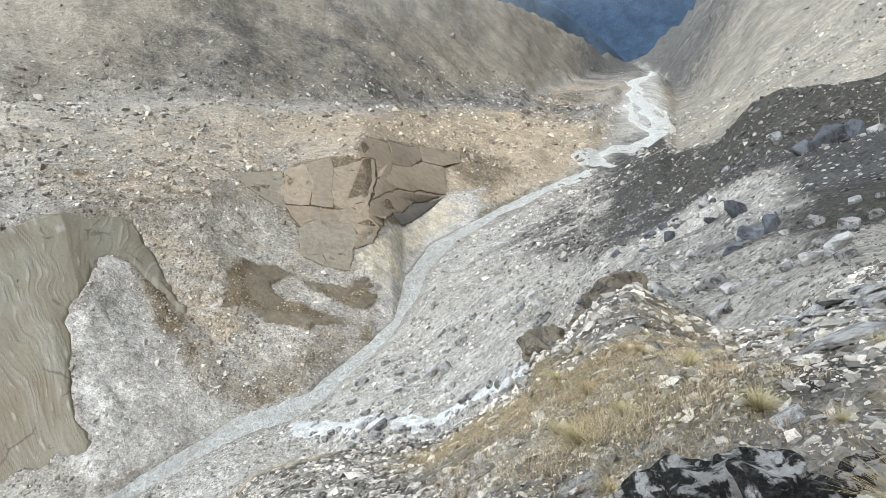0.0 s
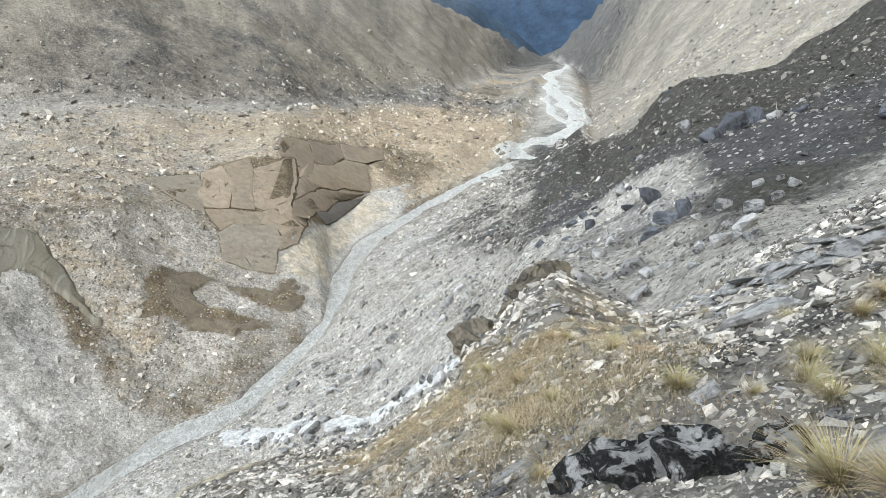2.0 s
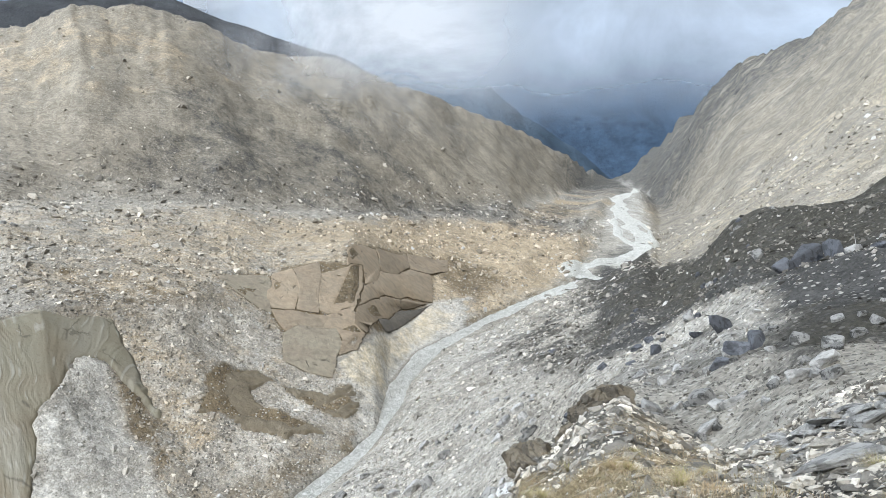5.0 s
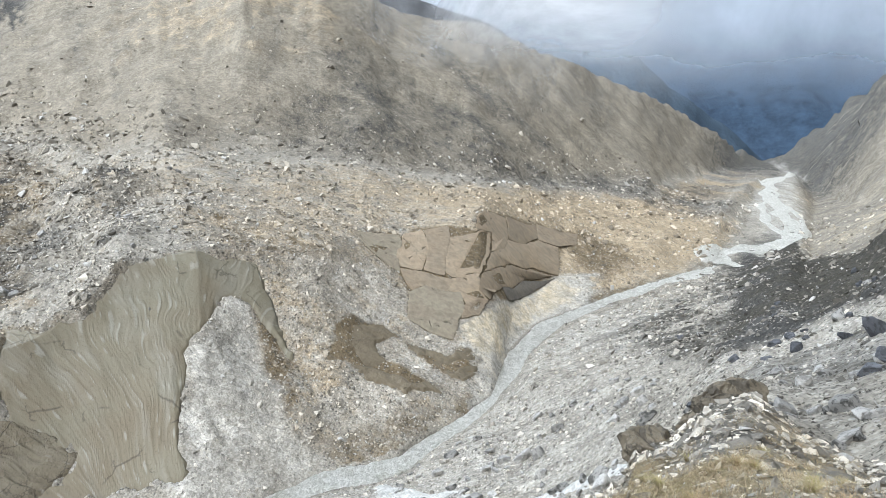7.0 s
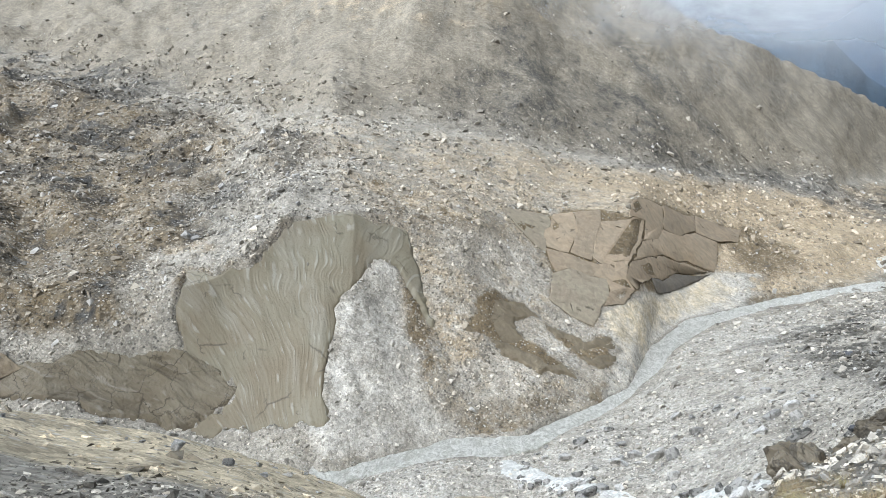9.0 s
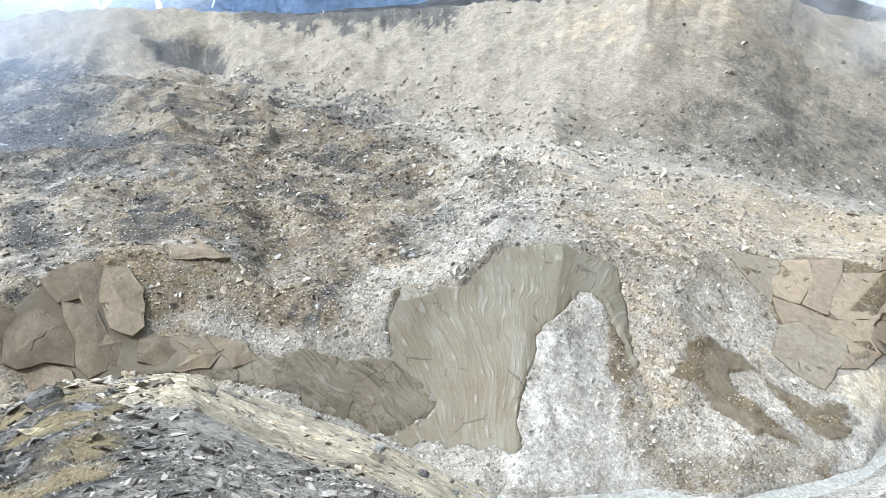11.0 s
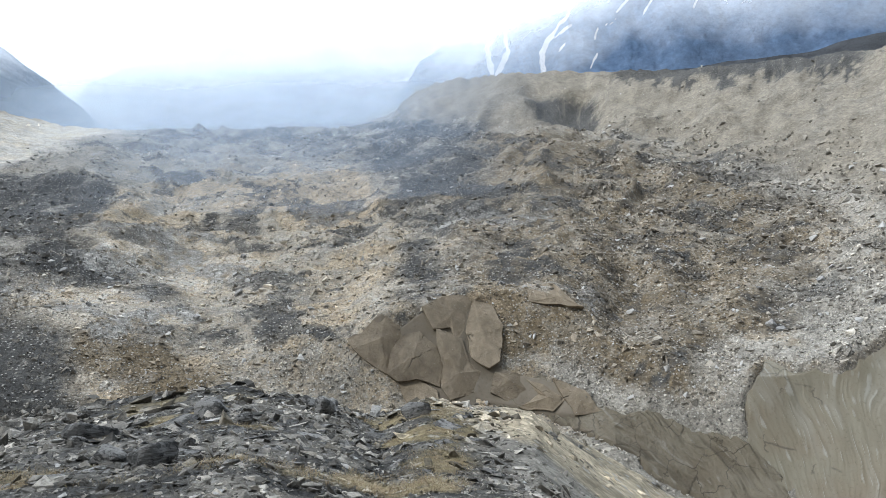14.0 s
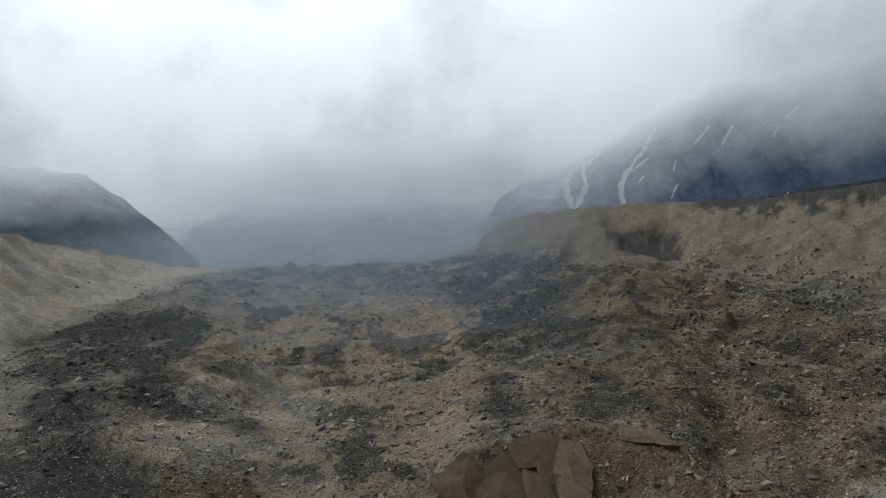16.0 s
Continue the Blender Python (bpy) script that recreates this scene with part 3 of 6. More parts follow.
# outlines on the plan of the bare ice
ICE = {
    "cliff": [(-63.1, 87.2), (-57.2, 95.4), (-53.2, 97.6), (-49.1, 101), (-46.3, 98.1), (-43.7, 94.8), (-39.2, 90.5), (-43, 91.4), (-46.3, 93.5), (-48.9, 92.9), (-50.2, 87.4), (-49.9, 82.8), (-50.7, 79.9), (-47.8, 75.5), (-47.1, 71.7), (-44.8, 68.3), (-42.1, 66.7), (-42, 64.3), (-46.4, 64.2), (-50, 62.9), (-52.2, 61), (-56.3, 58.8), (-59.4, 58.4), (-56.5, 63.1), (-56.6, 65.3), (-62, 63.9), (-65.6, 63.9), (-68.1, 66.1), (-70.3, 69.3), (-73.8, 74.5), (-67.1, 73.5), (-64.4, 78.1), (-63.7, 82.5)],
    "bench": [(-94.2, 39.9), (-89.5, 46.2), (-81.8, 49.7), (-76.2, 54.1), (-75, 57.5), (-70.8, 60.6), (-66.3, 63.5), (-62, 63.9), (-56.5, 65), (-57, 62.6), (-59.5, 58.3), (-64.5, 55.5), (-68, 52.1), (-71.9, 51), (-76, 47.9), (-80.6, 45.9), (-85, 43.6), (-88.2, 39.7), (-91.8, 36.8), (-91.6, 40.5)],
    "slab_back": [(-41.3, 130.1), (-34.4, 139.3), (-29.7, 145.8), (-24.7, 149.9), (-18.7, 153), (-19.2, 159.4), (-17.2, 170.9), (-13.4, 177.9), (-5.8, 191.7), (6.5, 202.5), (5.7, 193), (0.8, 184.7), (1.3, 168.9), (-4.1, 155.1), (-9.3, 141.2), (-13.6, 123.6), (-16.7, 116.9), (-17.2, 112.1), (-21.4, 111.6), (-25.6, 112.3), (-27.4, 120.3), (-30.5, 124.9), (-33.4, 125), (-36.6, 125.4)],
    "serac_back": [(-106.5, 19), (-105.7, 21.2), (-107.7, 24.3), (-104.9, 27.6), (-106.1, 32), (-107.2, 36.1), (-105.6, 40.7), (-103.4, 43.6), (-99.7, 43.9), (-94.2, 40.9), (-89.3, 46.1), (-83.9, 50), (-79.7, 50.5), (-81.2, 47.3), (-87.3, 41.1), (-91.5, 35.8), (-25.5, 8.2), (-93.6, 26.3), (-97.6, 24.8), (-99.1, 23.6), (-101.5, 21.3), (-104.2, 19.3)],
    "toe_a": [(-35.2, 99.9), (-31.6, 106.1), (-28.9, 107.6), (-25.3, 106.3), (-27.2, 102.6), (-29.2, 102.2), (-27.4, 99.9), (-21.2, 99.6), (-16.8, 97.8), (-21.6, 94.1), (-26.6, 94.6), (-31.8, 95.1), (-34.6, 93.4), (-34.1, 97)],
    "toe_b": [(-25.1, 105.6), (-21, 106.3), (-17, 106.8), (-16.1, 111.7), (-14, 112), (-11.6, 111.1), (-11.8, 106.6), (-15.1, 103), (-20.2, 103)],
}
# blocks of the two broken ice fronts
SLAB_BLOCKS = [
    [(-41.3, 130.1), (-34.3, 138.6), (-32.5, 135.6), (-31.9, 129.4), (-30.4, 125.2), (-33.5, 125.3), (-36.7, 125.8)],
    [(-33, 140.2), (-29.9, 144), (-27.9, 140.3), (-26.9, 135), (-26.7, 129.3), (-30.6, 127.3), (-31.9, 129.4), (-32.3, 134.7)],
    [(-29, 144.6), (-24.6, 149.2), (-23.6, 144.8), (-23.2, 137.6), (-22.1, 130.4), (-26.2, 129.8), (-26.7, 136.5)],
    [(-23.6, 144.8), (-18.3, 151.2), (-16.1, 159.2), (-15, 148.9), (-15.6, 137.1), (-20.4, 130.9), (-22, 131.7), (-23, 137.8)],
    [(-19.1, 158.9), (-17.1, 169.9), (-13.8, 174.9), (-12.2, 169.4), (-12.3, 159.8), (-14.6, 150.9), (-15.6, 159.1), (-18.5, 152.3)],
    [(-13.3, 176.9), (-6.4, 189.3), (-5, 183.7), (-8, 174.8), (-11.8, 167.2)],
    [(-5.7, 190.8), (6, 201.4), (5.6, 193.4), (0.4, 185.8), (-4.8, 182.2)],
    [(-14.5, 150), (-12, 160.1), (-11.7, 166.5), (-7.9, 174.3), (-4.8, 181.6), (0.5, 184.8), (1.2, 174.9), (0.9, 168.9), (-5.3, 165.6), (-10.3, 157.3), (-13, 145.5), (-14.7, 139.5)],
    [(-10.9, 141.5), (-7, 155.6), (0.4, 166.8), (-4.2, 155.6), (-9.3, 141.4)],
    [(-15, 137.4), (-12.9, 145.1), (-10.2, 156.9), (-5.2, 164.3), (-0.4, 167.1), (-7.1, 156.3), (-10.9, 141.9), (-12.6, 131.7), (-15, 130.8)],
    [(-27.1, 120), (-24.8, 124.5), (-20.9, 125.2), (-18.3, 126.6), (-16.9, 122.8), (-17.2, 116.8), (-17.3, 112.3), (-21.5, 111.9), (-25.5, 112.5)],
    [(-30.4, 126.4), (-26.4, 128.4), (-21.9, 129.5), (-20.2, 130), (-20.9, 125.5), (-24.9, 125), (-26.9, 121.3), (-28.7, 123.6)],
    [(-20.2, 130), (-15.5, 136.8), (-15.2, 130.6), (-13.1, 130.7), (-16.6, 124.1), (-18.1, 126.7), (-20.5, 126)],
    [(-16.5, 123.6), (-13, 130.4), (-14, 123), (-16.7, 119.2)],
]
SERAC_BLOCKS = [
    [(-106.1, 18.9), (-105.6, 21.1), (-107.3, 24.2), (-104.8, 27.5), (-103, 27.2), (-101.6, 25), (-99.2, 23.6), (-101.7, 21.3), (-104.1, 19.4)],
    [(-102.9, 27.4), (-102.8, 30.1), (-100.1, 32.1), (-97.6, 32.3), (-95.1, 30.8), (-97.4, 27.9), (-97.8, 25.1), (-99.1, 23.8), (-101.4, 25.1)],
    [(-97.5, 25), (-97.1, 27.7), (-94.7, 30.1), (-92.1, 29.9), (-93.7, 26.3), (-95.5, 25.4)],
    [(-106, 31.9), (-106.7, 35.9), (-105.5, 40.5), (-100.6, 37.6), (-100.6, 35.5), (-102.4, 35.4), (-102.7, 32.8)],
    [(-105.4, 40.9), (-103.2, 43.5), (-99.7, 43.7), (-95, 41.1), (-94.6, 39.2), (-96.9, 37.3), (-100.6, 37.8)],
    [(-102.2, 33), (-100.7, 35.1), (-99.6, 36.4), (-96.4, 36.3), (-94.4, 38.6), (-92.4, 35.8), (-92.9, 32), (-94.9, 31.3), (-97.4, 32.7), (-100, 32.5)],
    [(-93.3, 39.9), (-91.6, 43.4), (-87.8, 44.3), (-87.5, 41.1), (-91, 38.3)],
    [(-91.5, 43.6), (-89.1, 46), (-84.5, 47.3), (-84, 45), (-87.3, 41.4), (-87.6, 44.5)],
    [(-107.6, 52), (-106, 55.6), (-101.9, 55.5), (-96.9, 57.1), (-99.8, 54.3), (-102.4, 50.3)],
    [(-88.1, 47.4), (-83.7, 49.9), (-79.8, 50.4), (-81.3, 47.4), (-84.3, 47.5)],
]


# ---- patches of debris and ice on the ground ----
def inside(x, y, outline):
    """Metres inside (+) or outside (-) an outline of the plan."""
    px, py = np.array([p[0] for p in outline]), np.array([p[1] for p in outline])
    near = np.full(np.shape(x), 1e9)
    odd = np.zeros(np.shape(x), bool)
    for i in range(len(px)):
        ax, ay, bx, by = px[i - 1], py[i - 1], px[i], py[i]
        ex, ey = bx - ax, by - ay
        t = np.clip(((x - ax) * ex + (y - ay) * ey) / (ex * ex + ey * ey + 1e-9), 0, 1)
        near = np.minimum(near, np.hypot(x - ax - t * ex, y - ay - t * ey))
        cross = ((ay > y) != (by > y)) & (x < ex * (y - ay) / (by - ay + 1e-12) + ax)
        odd ^= cross
    return np.where(odd, near, -near)


RAGGED = ("mid_dark", "west_dark", "glacier_tan", "glacier_brown", "glacier_far", "scree_band", "west_tan", "shaded_folds")


def patch(x, y, key, soft):
    """A mask with an uneven edge, soft metres wide."""
    o = DEBRIS[key]
    if key in RAGGED:
        wx, wy = x + 9 * fbm(x, y, 34, 4, 171, 0.65), y + 9 * fbm(x, y, 34, 4, 175, 0.65)
        x, y = wx, wy
    m = np.zeros(np.shape(x))
    px, py = [p[0] for p in o], [p[1] for p in o]
    pick = (x > min(px) - 3 * soft) & (x < max(px) + 3 * soft) & (y > min(py) - 3 * soft) & (y < max(py) + 3 * soft)
    if pick.any():
        xs, ys = x[pick], y[pick]
        m[pick] = ramp(inside(xs, ys, o) + soft * 0.9 * fbm(xs, ys, soft * 2.5, 3, 81), -soft, soft)
    return m


UNEVEN = {"cliff": 1.5, "bench": 1.2, "toe_a": 2.4, "toe_b": 2.0, "slab_back": 0.25, "serac_back": 0.3}


def on_ice(x, y, key):
    """Metres inside the worn outline of a stretch of bare ice."""
    return inside(x, y, ICE[key]) + UNEVEN[key] * fbm(x, y, 4.2, 4, 181, 0.6)


SUNK = (("cliff", 0.7), ("bench", 0.8), ("slab_back", 0.2), ("serac_back", 0.3))


def surface_at(x, y):
    """The ground with the bare ice let into it."""
    x, y = np.asarray(x, float), np.asarray(y, float)
    z, s, az, r = ground_at(x, y)
    for key, depth in SUNK:
        o = ICE[key]
        px, py = [p[0] for p in o], [p[1] for p in o]
        pick = (x > min(px) - 3) & (x < max(px) + 3) & (y > min(py) - 3) & (y < max(py) + 3)
        if pick.any():
            m = ramp(on_ice(x[pick], y[pick], key), -0.3, 0.3)
            plain = survey(x[pick], y[pick])[0]
            z[pick] = z[pick] * (1 - m) + m * (np.minimum(plain, z[pick]) - depth)
    z = z - 9.0 * patch(x, y, "shaded_scarp", 9.0)
    return z, s, az, r


def normal_at(x, y, e=0.4):
    zx = (surface_at(x + e, y)[0] - surface_at(x - e, y)[0]) / (2 * e)
    zy = (surface_at(x, y + e)[0] - surface_at(x, y - e)[0]) / (2 * e)
    n = np.stack([-zx, -zy, np.ones_like(zx)], -1)
    return n / np.linalg.norm(n, axis=-1, keepdims=True)



# ---- the ground as one sheet ----
def mesh_of(name, verts, faces, mat, smooth=True):
    """A mesh from numpy arrays; faces all have the same number of corners."""
    me = bpy.data.meshes.new(name)
    n, k = faces.shape
    me.vertices.add(len(verts))
    me.vertices.foreach_set("co", np.ascontiguousarray(verts, np.float32).ravel())
    me.loops.add(n * k)
    me.loops.foreach_set("vertex_index", np.ascontiguousarray(faces, np.int32).ravel())
    me.polygons.add(n)
    me.polygons.foreach_set("loop_start", np.arange(0, n * k, k, dtype=np.int32))
    me.update(calc_edges=True)
    me.polygons.foreach_set("use_smooth", np.full(n, smooth))
    if mat:
        me.materials.append(mat)
    me.validate()
    return me


def paint(me, name, rgb):
    """A patchwork mask of three channels on a mesh's points."""
    layer = me.color_attributes.new(name, "FLOAT_COLOR", "POINT")
    layer.data.foreach_set("color", np.column_stack([rgb, np.ones(len(rgb))]).astype(np.float32).ravel())


def sheet_faces(nu, nv, wrap=False):
    u = np.arange(nu if wrap else nu - 1)
    i, j = np.meshgrid(u, np.arange(nv - 1), indexing="ij")
    i2 = (i + 1) % nu
    return np.stack([i * nv + j, i2 * nv + j, i2 * nv + j + 1, i * nv + j + 1], -1).reshape(-1, 4)


def zones(x, y, z, s, az, r):
    """Which debris lies where: tan, dark, white; grass, brown earth, orange."""
    n = fbm(x, y, 30, 4, 31)
    n2 = fbm(x, y, 9, 3, 33)
    n3 = fbm(x, y, 1.6, 3, 35)
    p = lambda key, soft: patch(x, y, key, soft)
    wall = ramp(s + 0.12 * n, 7.85, 8.15)
    rim = ramp(inside(x, y, ICE["cliff"]) + 2.0 * n2, -10, -4)
    east = ramp(az, 16.5, 18.5) * ramp(s, 5.2, 5.8)
    fan = ramp(az, -36, -31) * (1 - ramp(az, 4, 13)) * box(s, 2.15, 5.0, 0.15)
    tan = wall * ramp(az, -80, -70) * 0.85 + wall * (1 - ramp(az, -97, -95)) * 0.5
    tan = np.maximum(tan, east * (1 - ramp(s + 0.2 * n, 8.2, 8.7)) * 0.7)
    tan = np.maximum(tan, box(az, -77, -28, 4) * box(s + 0.15 * n2, 1.35, 2.7, 0.15) * ramp(az + 14 * n2 + 45 * (s - 1.7), -70, -58))
    tan = np.maximum.reduce([tan, fan * 0.25 * ramp(s + 0.2 * n2, 3.4, 4.2), p("glacier_tan", 9) * 0.55 * ramp(n + n2, -0.5, 0.2), p("straw", 1.2) * 0.8, p("pink_scree", 8) * 0.45, p("apron", 2.0) * 0.5, ramp(az, -118, -106) * (1 - ramp(az, -66, -52)) * box(s + 0.2 * n, 5.6, 8.0, 0.25) * (0.2 + 0.4 * ramp(n2, -0.3, 0.3))])
    # dark scree, dark slope beside the standing place, dark rubble on the glacier, painted scarp and fold shade
    hill = np.maximum(ramp(az, 10, 17) * box(s, 3.35, 5.25, 0.25) * ramp(n2 - 0.3 * n, -0.9, -0.35), p("hill_toe", 5) * 0.6 * ramp(n2 + n3, -0.6, 0.1))
    ledge = (1 - ramp(az + 10 * n2, -72, -60)) * (1 - ramp(s, 2.0, 2.2)) * (0.5 + 0.4 * ramp(n2 + n3, -0.7, 0.1))
    # near shale ground, kept dark to paint shaded gaps under the loose stones
    shale = ramp(az, -30, 5) * (1 - ramp(s, 2.0, 2.2)) * 0.62 * ramp(n2 + n3, -0.8, 0.2)
    brow = box(az, -34, 2, 4) * box(s + 0.1 * n3, 1.75, 2.2, 0.1) * 0.7
    streak = 0.7 * ramp(az, -115, -100) * (1 - ramp(az, -50, -36)) * box(s, 6.6, 8.2, 0.3) * ramp(fbm(x, y, 17, 5, 37, 0.72), 0.08, 0.22)
    rub = 0.6 * box(az, -74, -34, 5) * box(s, 6.7, 7.9, 0.3) * ramp(n2 + 0.5 * n3, -0.3, 0.35)
    dark = np.maximum.reduce([
        # the scarp's hollow is also painted with its own shadow
        0.6 * (1 - ramp(np.hypot(x + 92, y - 120), 6, 13)) * ramp(n2 + n3, -0.6, 0.2), hill, ledge, shale, brow, streak, rub, p("scree_band", 9) * (0.36 + 0.22 * ramp(n2 + 0.5 * n3, -0.4, 0.2)), p("scree_line", 5) * 0.5, p("shaded_scarp", 7), p("glacier_far", 16) * 0.65 * ramp(n + n2, -0.6, 0.2),
        # last entry: stripes that paint the dark, shaded sides of the ice folds
        p("west_dark", 5) * (0.45 + 0.5 * ramp(n2 + 0.5 * n3, -0.5, 0.2)), 0.8 * (1 - ramp(az + 6 * n, -104, -99)) * box(s, 5.5, 6.9, 0.25), p("mid_dark", 6) * (0.35 + 0.55 * ramp(n2 + 0.5 * n3, -0.5, 0.2)), p("knoll_dark", 1.5), p("shaded_folds", 6) * 0.6 * ramp(vnoise(x / 9 + y / 14, y / 40, 39), -0.2, 0.2)])
    dark = np.maximum(dark, east * ramp(s + 0.15 * n, 8.5, 8.9) * 0.4)
    dark = np.maximum(dark, ramp(r + 90 * n + 60 * n2, 330, 620) * ramp(az, 9, 13) * 0.7)
    runs = wall * (1 - east) * ramp(vnoise(az * 0.8 + 0.8 * n2, s * 2.1, 43) + 0.7 * vnoise(az * 2.3 + 0.5 * n2, s * 5.0, 44), 0.0, 0.7)
    dark = np.maximum(dark, 0.32 * runs * ramp(az, -60, -40))
    # scree runs down the far side of the lower valley, greyer and darker down the valley
    ev, eu = 0.19 * x + 0.98 * y, 0.98 * x - 0.19 * y
    falls = vnoise(ev / 16 + 0.6 * n2, eu / 120, 45) + 0.6 * vnoise(ev / 6.5, eu / 60, 46) + 0.4 * vnoise(ev / 2.6, eu / 25, 47)
    dark = np.maximum(dark, east * (1 - p("river_bed", 5)) * ramp(ev + 40 * n, 300, 560) * (0.48 + 0.3 * ramp(falls, 0.05, 0.75)))
    dark = np.maximum(dark, 0.7 * box(az, -95.5, -74, 1.5) * ramp(s + 0.15 * n2, 7.6, 8.0) * (1 - ramp(s, 8.8, 9.0)) * ramp(n2 + n, -0.5, 0.2))
    dark = dark * (1 - 0.85 * rim)
    dark = dark * (1 - p("pale_bank", 3.5))
    # strip of dark ground along the crest of the far wall
    dark = np.maximum(dark, box(az, -58, -40, 1.5) * 0.85 * box(s + 0.3 * np.abs(vnoise(az * 3.6 + 0.3 * n3, r * 0.002, 38)) - 0.04 * ramp(az, -50, -42), 8.86, 9.4, 0.05))
    # pale scree, sand and washed boulders
    gully = ramp(az, 12, 16) * box(s, 2.1, 3.6, 0.3) * ramp(n2, -0.6, 0.1)
    shore = ramp(az, -36, -32) * (1 - ramp(az, 14, 16)) * box(s, 5.9, 6.12, 0.08) * 0.5
    glac = 0.45 * ramp(az, -112, -100) * (1 - ramp(az, -62, -52)) * box(s, 5.8, 7.3, 0.2) * ramp(n + 0.6 * n2, -0.35, 0.25)
    white = np.maximum.reduce([box(az, -44, -4, 3) * box(s, 6.05, 7.0, 0.2) * 0.46 * ramp(n2 + 0.6 * n3, -0.5, 0.1), gully * 0.22, fan * (0.1 + 0.3 * ramp(n2 + 0.5 * n3, -0.1, 0.4)) * (1 - ramp(s, 3.9, 4.6)), fan * 0.4, p("pink_scree", 8) * 0.55, shore * 0.4, p("tongue", 1.3) * (0.5 + 0.2 * ramp(n2 + n3, -0.4, 0.3)), p("tongue_spur", 0.8) * 0.7, p("river_bed", 5) * 0.5, p("pale_bank", 3.5) * 0.45, p("apron", 1.6) * 0.45, box(az + 1.2 * n3, -6.8, 3.5, 0.8) * box(s + 0.03 * n3, 5.9, 6.42, 0.05) * 0.75, glac, wall * (1 - ramp(az, -97, -95)) * (1 - ramp(s, 8.9, 9.0)) * 0.8])
    white = white * (1 - 0.35 * p("pink_scree", 8))
    grass = p("grass_slope", 1.2) * (0.5 + 0.45 * ramp(n3 + 0.6 * n2, -0.7, 0.15))
    grass = np.maximum(grass, (1 - ramp(az, -74, -66)) * box(s, 0.4, 1.85, 0.25) * ramp(n2 + 0.6 * n3, -0.3, 0.15) * 0.95)
    grass = np.maximum(grass, ramp(az, -10, 20) * (1 - ramp(s, 1.7, 2.0)) * ramp(n3 + 0.3 * n2, 0.15, 0.45) * 0.4)
    slab = ramp(on_ice(x, y, "slab_back"), -0.5, 0.5)
    toe = np.maximum(ramp(on_ice(x, y, "toe_a"), -0.7, 0.7), ramp(on_ice(x, y, "toe_b"), -0.7, 0.7))
    ice = ramp(az, -119, -110) * (1 - ramp(az + 8 * n, -48, -38)) * box(s + 0.2 * n, 5.5, 7.95, 0.25) * ramp(s + 0.1 * n2 + 0.02 * (-60 - az), 6.3, 6.6)
    lip = ramp(az, -34, -30) * (1 - ramp(az, 12, 16)) * np.maximum(box(s + 0.05 * n3, 5.93, 6.06, 0.035), 0.6 * box(s + 0.08 * n3, 4.9, 5.0, 0.04)) * ramp(n2 + n3, -0.5, 0.2)
    edge = np.maximum.reduce([on_ice(x, y, k) for k in ("cliff", "toe_a", "toe_b", "slab_back")])
    # wet brown rim, painted also in place of the overhang's dark shadow line
    ring = box(edge, -0.9, 0.6, 0.35) * ramp(s, 6.3, 6.6) * ramp(n2 + 0.4 * n3, -0.35, 0.3)
    brown = np.maximum.reduce([
        0.6 * ring, 0.75 * lip, p("stain_left", 2.5) * 0.75 * ramp(n2 + n3, -0.3, 0.3), p("slab_fringe", 3) * 0.75 * ramp(n2 + n3, -0.5, 0.1), 0.55 * p("glacier_brown", 9),
                p("glacier_brown", 7) * 0.8 * ramp(n2, -0.5, 0.15) * (1 - 0.7 * rim), 0.42 * box(az, -78, -46, 5) * box(s, 6.6, 7.85, 0.25) * ramp(0.7 * n + n2 + 0.4 * n3, -0.5, 0.15), p("tongue_edge", 1.6) * 0.8, slab, toe * 0.85, ice * (0.62 * ramp(az, -76, -66) + 0.22 * ramp(n2 + 0.5 * n, -0.2, 0.4)) * (1 - rim), p("wet_bank", 1.5) * 0.6, p("west_brown", 2.5) * 0.8,
        p("rust_bank", 5) * 0.7, box(az, -24, -8, 2) * box(s, 6.05, 6.6, 0.15) * ramp(n2 + 0.6 * n3, 0.1, 0.4) * 0.6,
        box(az, -34, -16, 2) * box(s, 6.75, 7.2, 0.15) * ramp(n2 + 0.6 * n3, 0.15, 0.45) * 0.5])
    white, dark = white * (1 - slab) * (1 - toe), dark * (1 - slab) * (1 - toe)
    orange = box(az + 8 * n, -30, 13, 6) * box(s + 0.3 * n, 6.0, 7.8, 0.3) * (0.5 + 0.4 * ramp(s + 0.1 * az, 5.6, 7.2)) * (1 - toe)
    orange = np.maximum(orange, box(az, -36, -15, 3) * box(s + 0.2 * n2, 8.5, 8.97, 0.12) * ramp(n2 + 0.5 * n3, -0.3, 0.2) * 0.45)
    orange = np.maximum.reduce([orange, p("serac_rust", 1.6) * 0.9, ramp(az, -112, -100) * (1 - ramp(az, -66, -56)) * box(s, 5.7, 7.5, 0.2) * (0.36 + 0.54 * ramp(n2 + n, -0.3, 0.3)), p("glacier_brown", 8) * 0.6 * ramp(n2 + n3, -0.4, 0.3), p("west_tan", 3) * 0.6, p("glacier_tan", 9) * 0.62 * ramp(n2 + 0.5 * n, -0.4, 0.2)])
    orange = np.maximum(orange, box(az, -45, -20, 8) * box(s, 7.3, 7.95, 0.3) * 0.4)
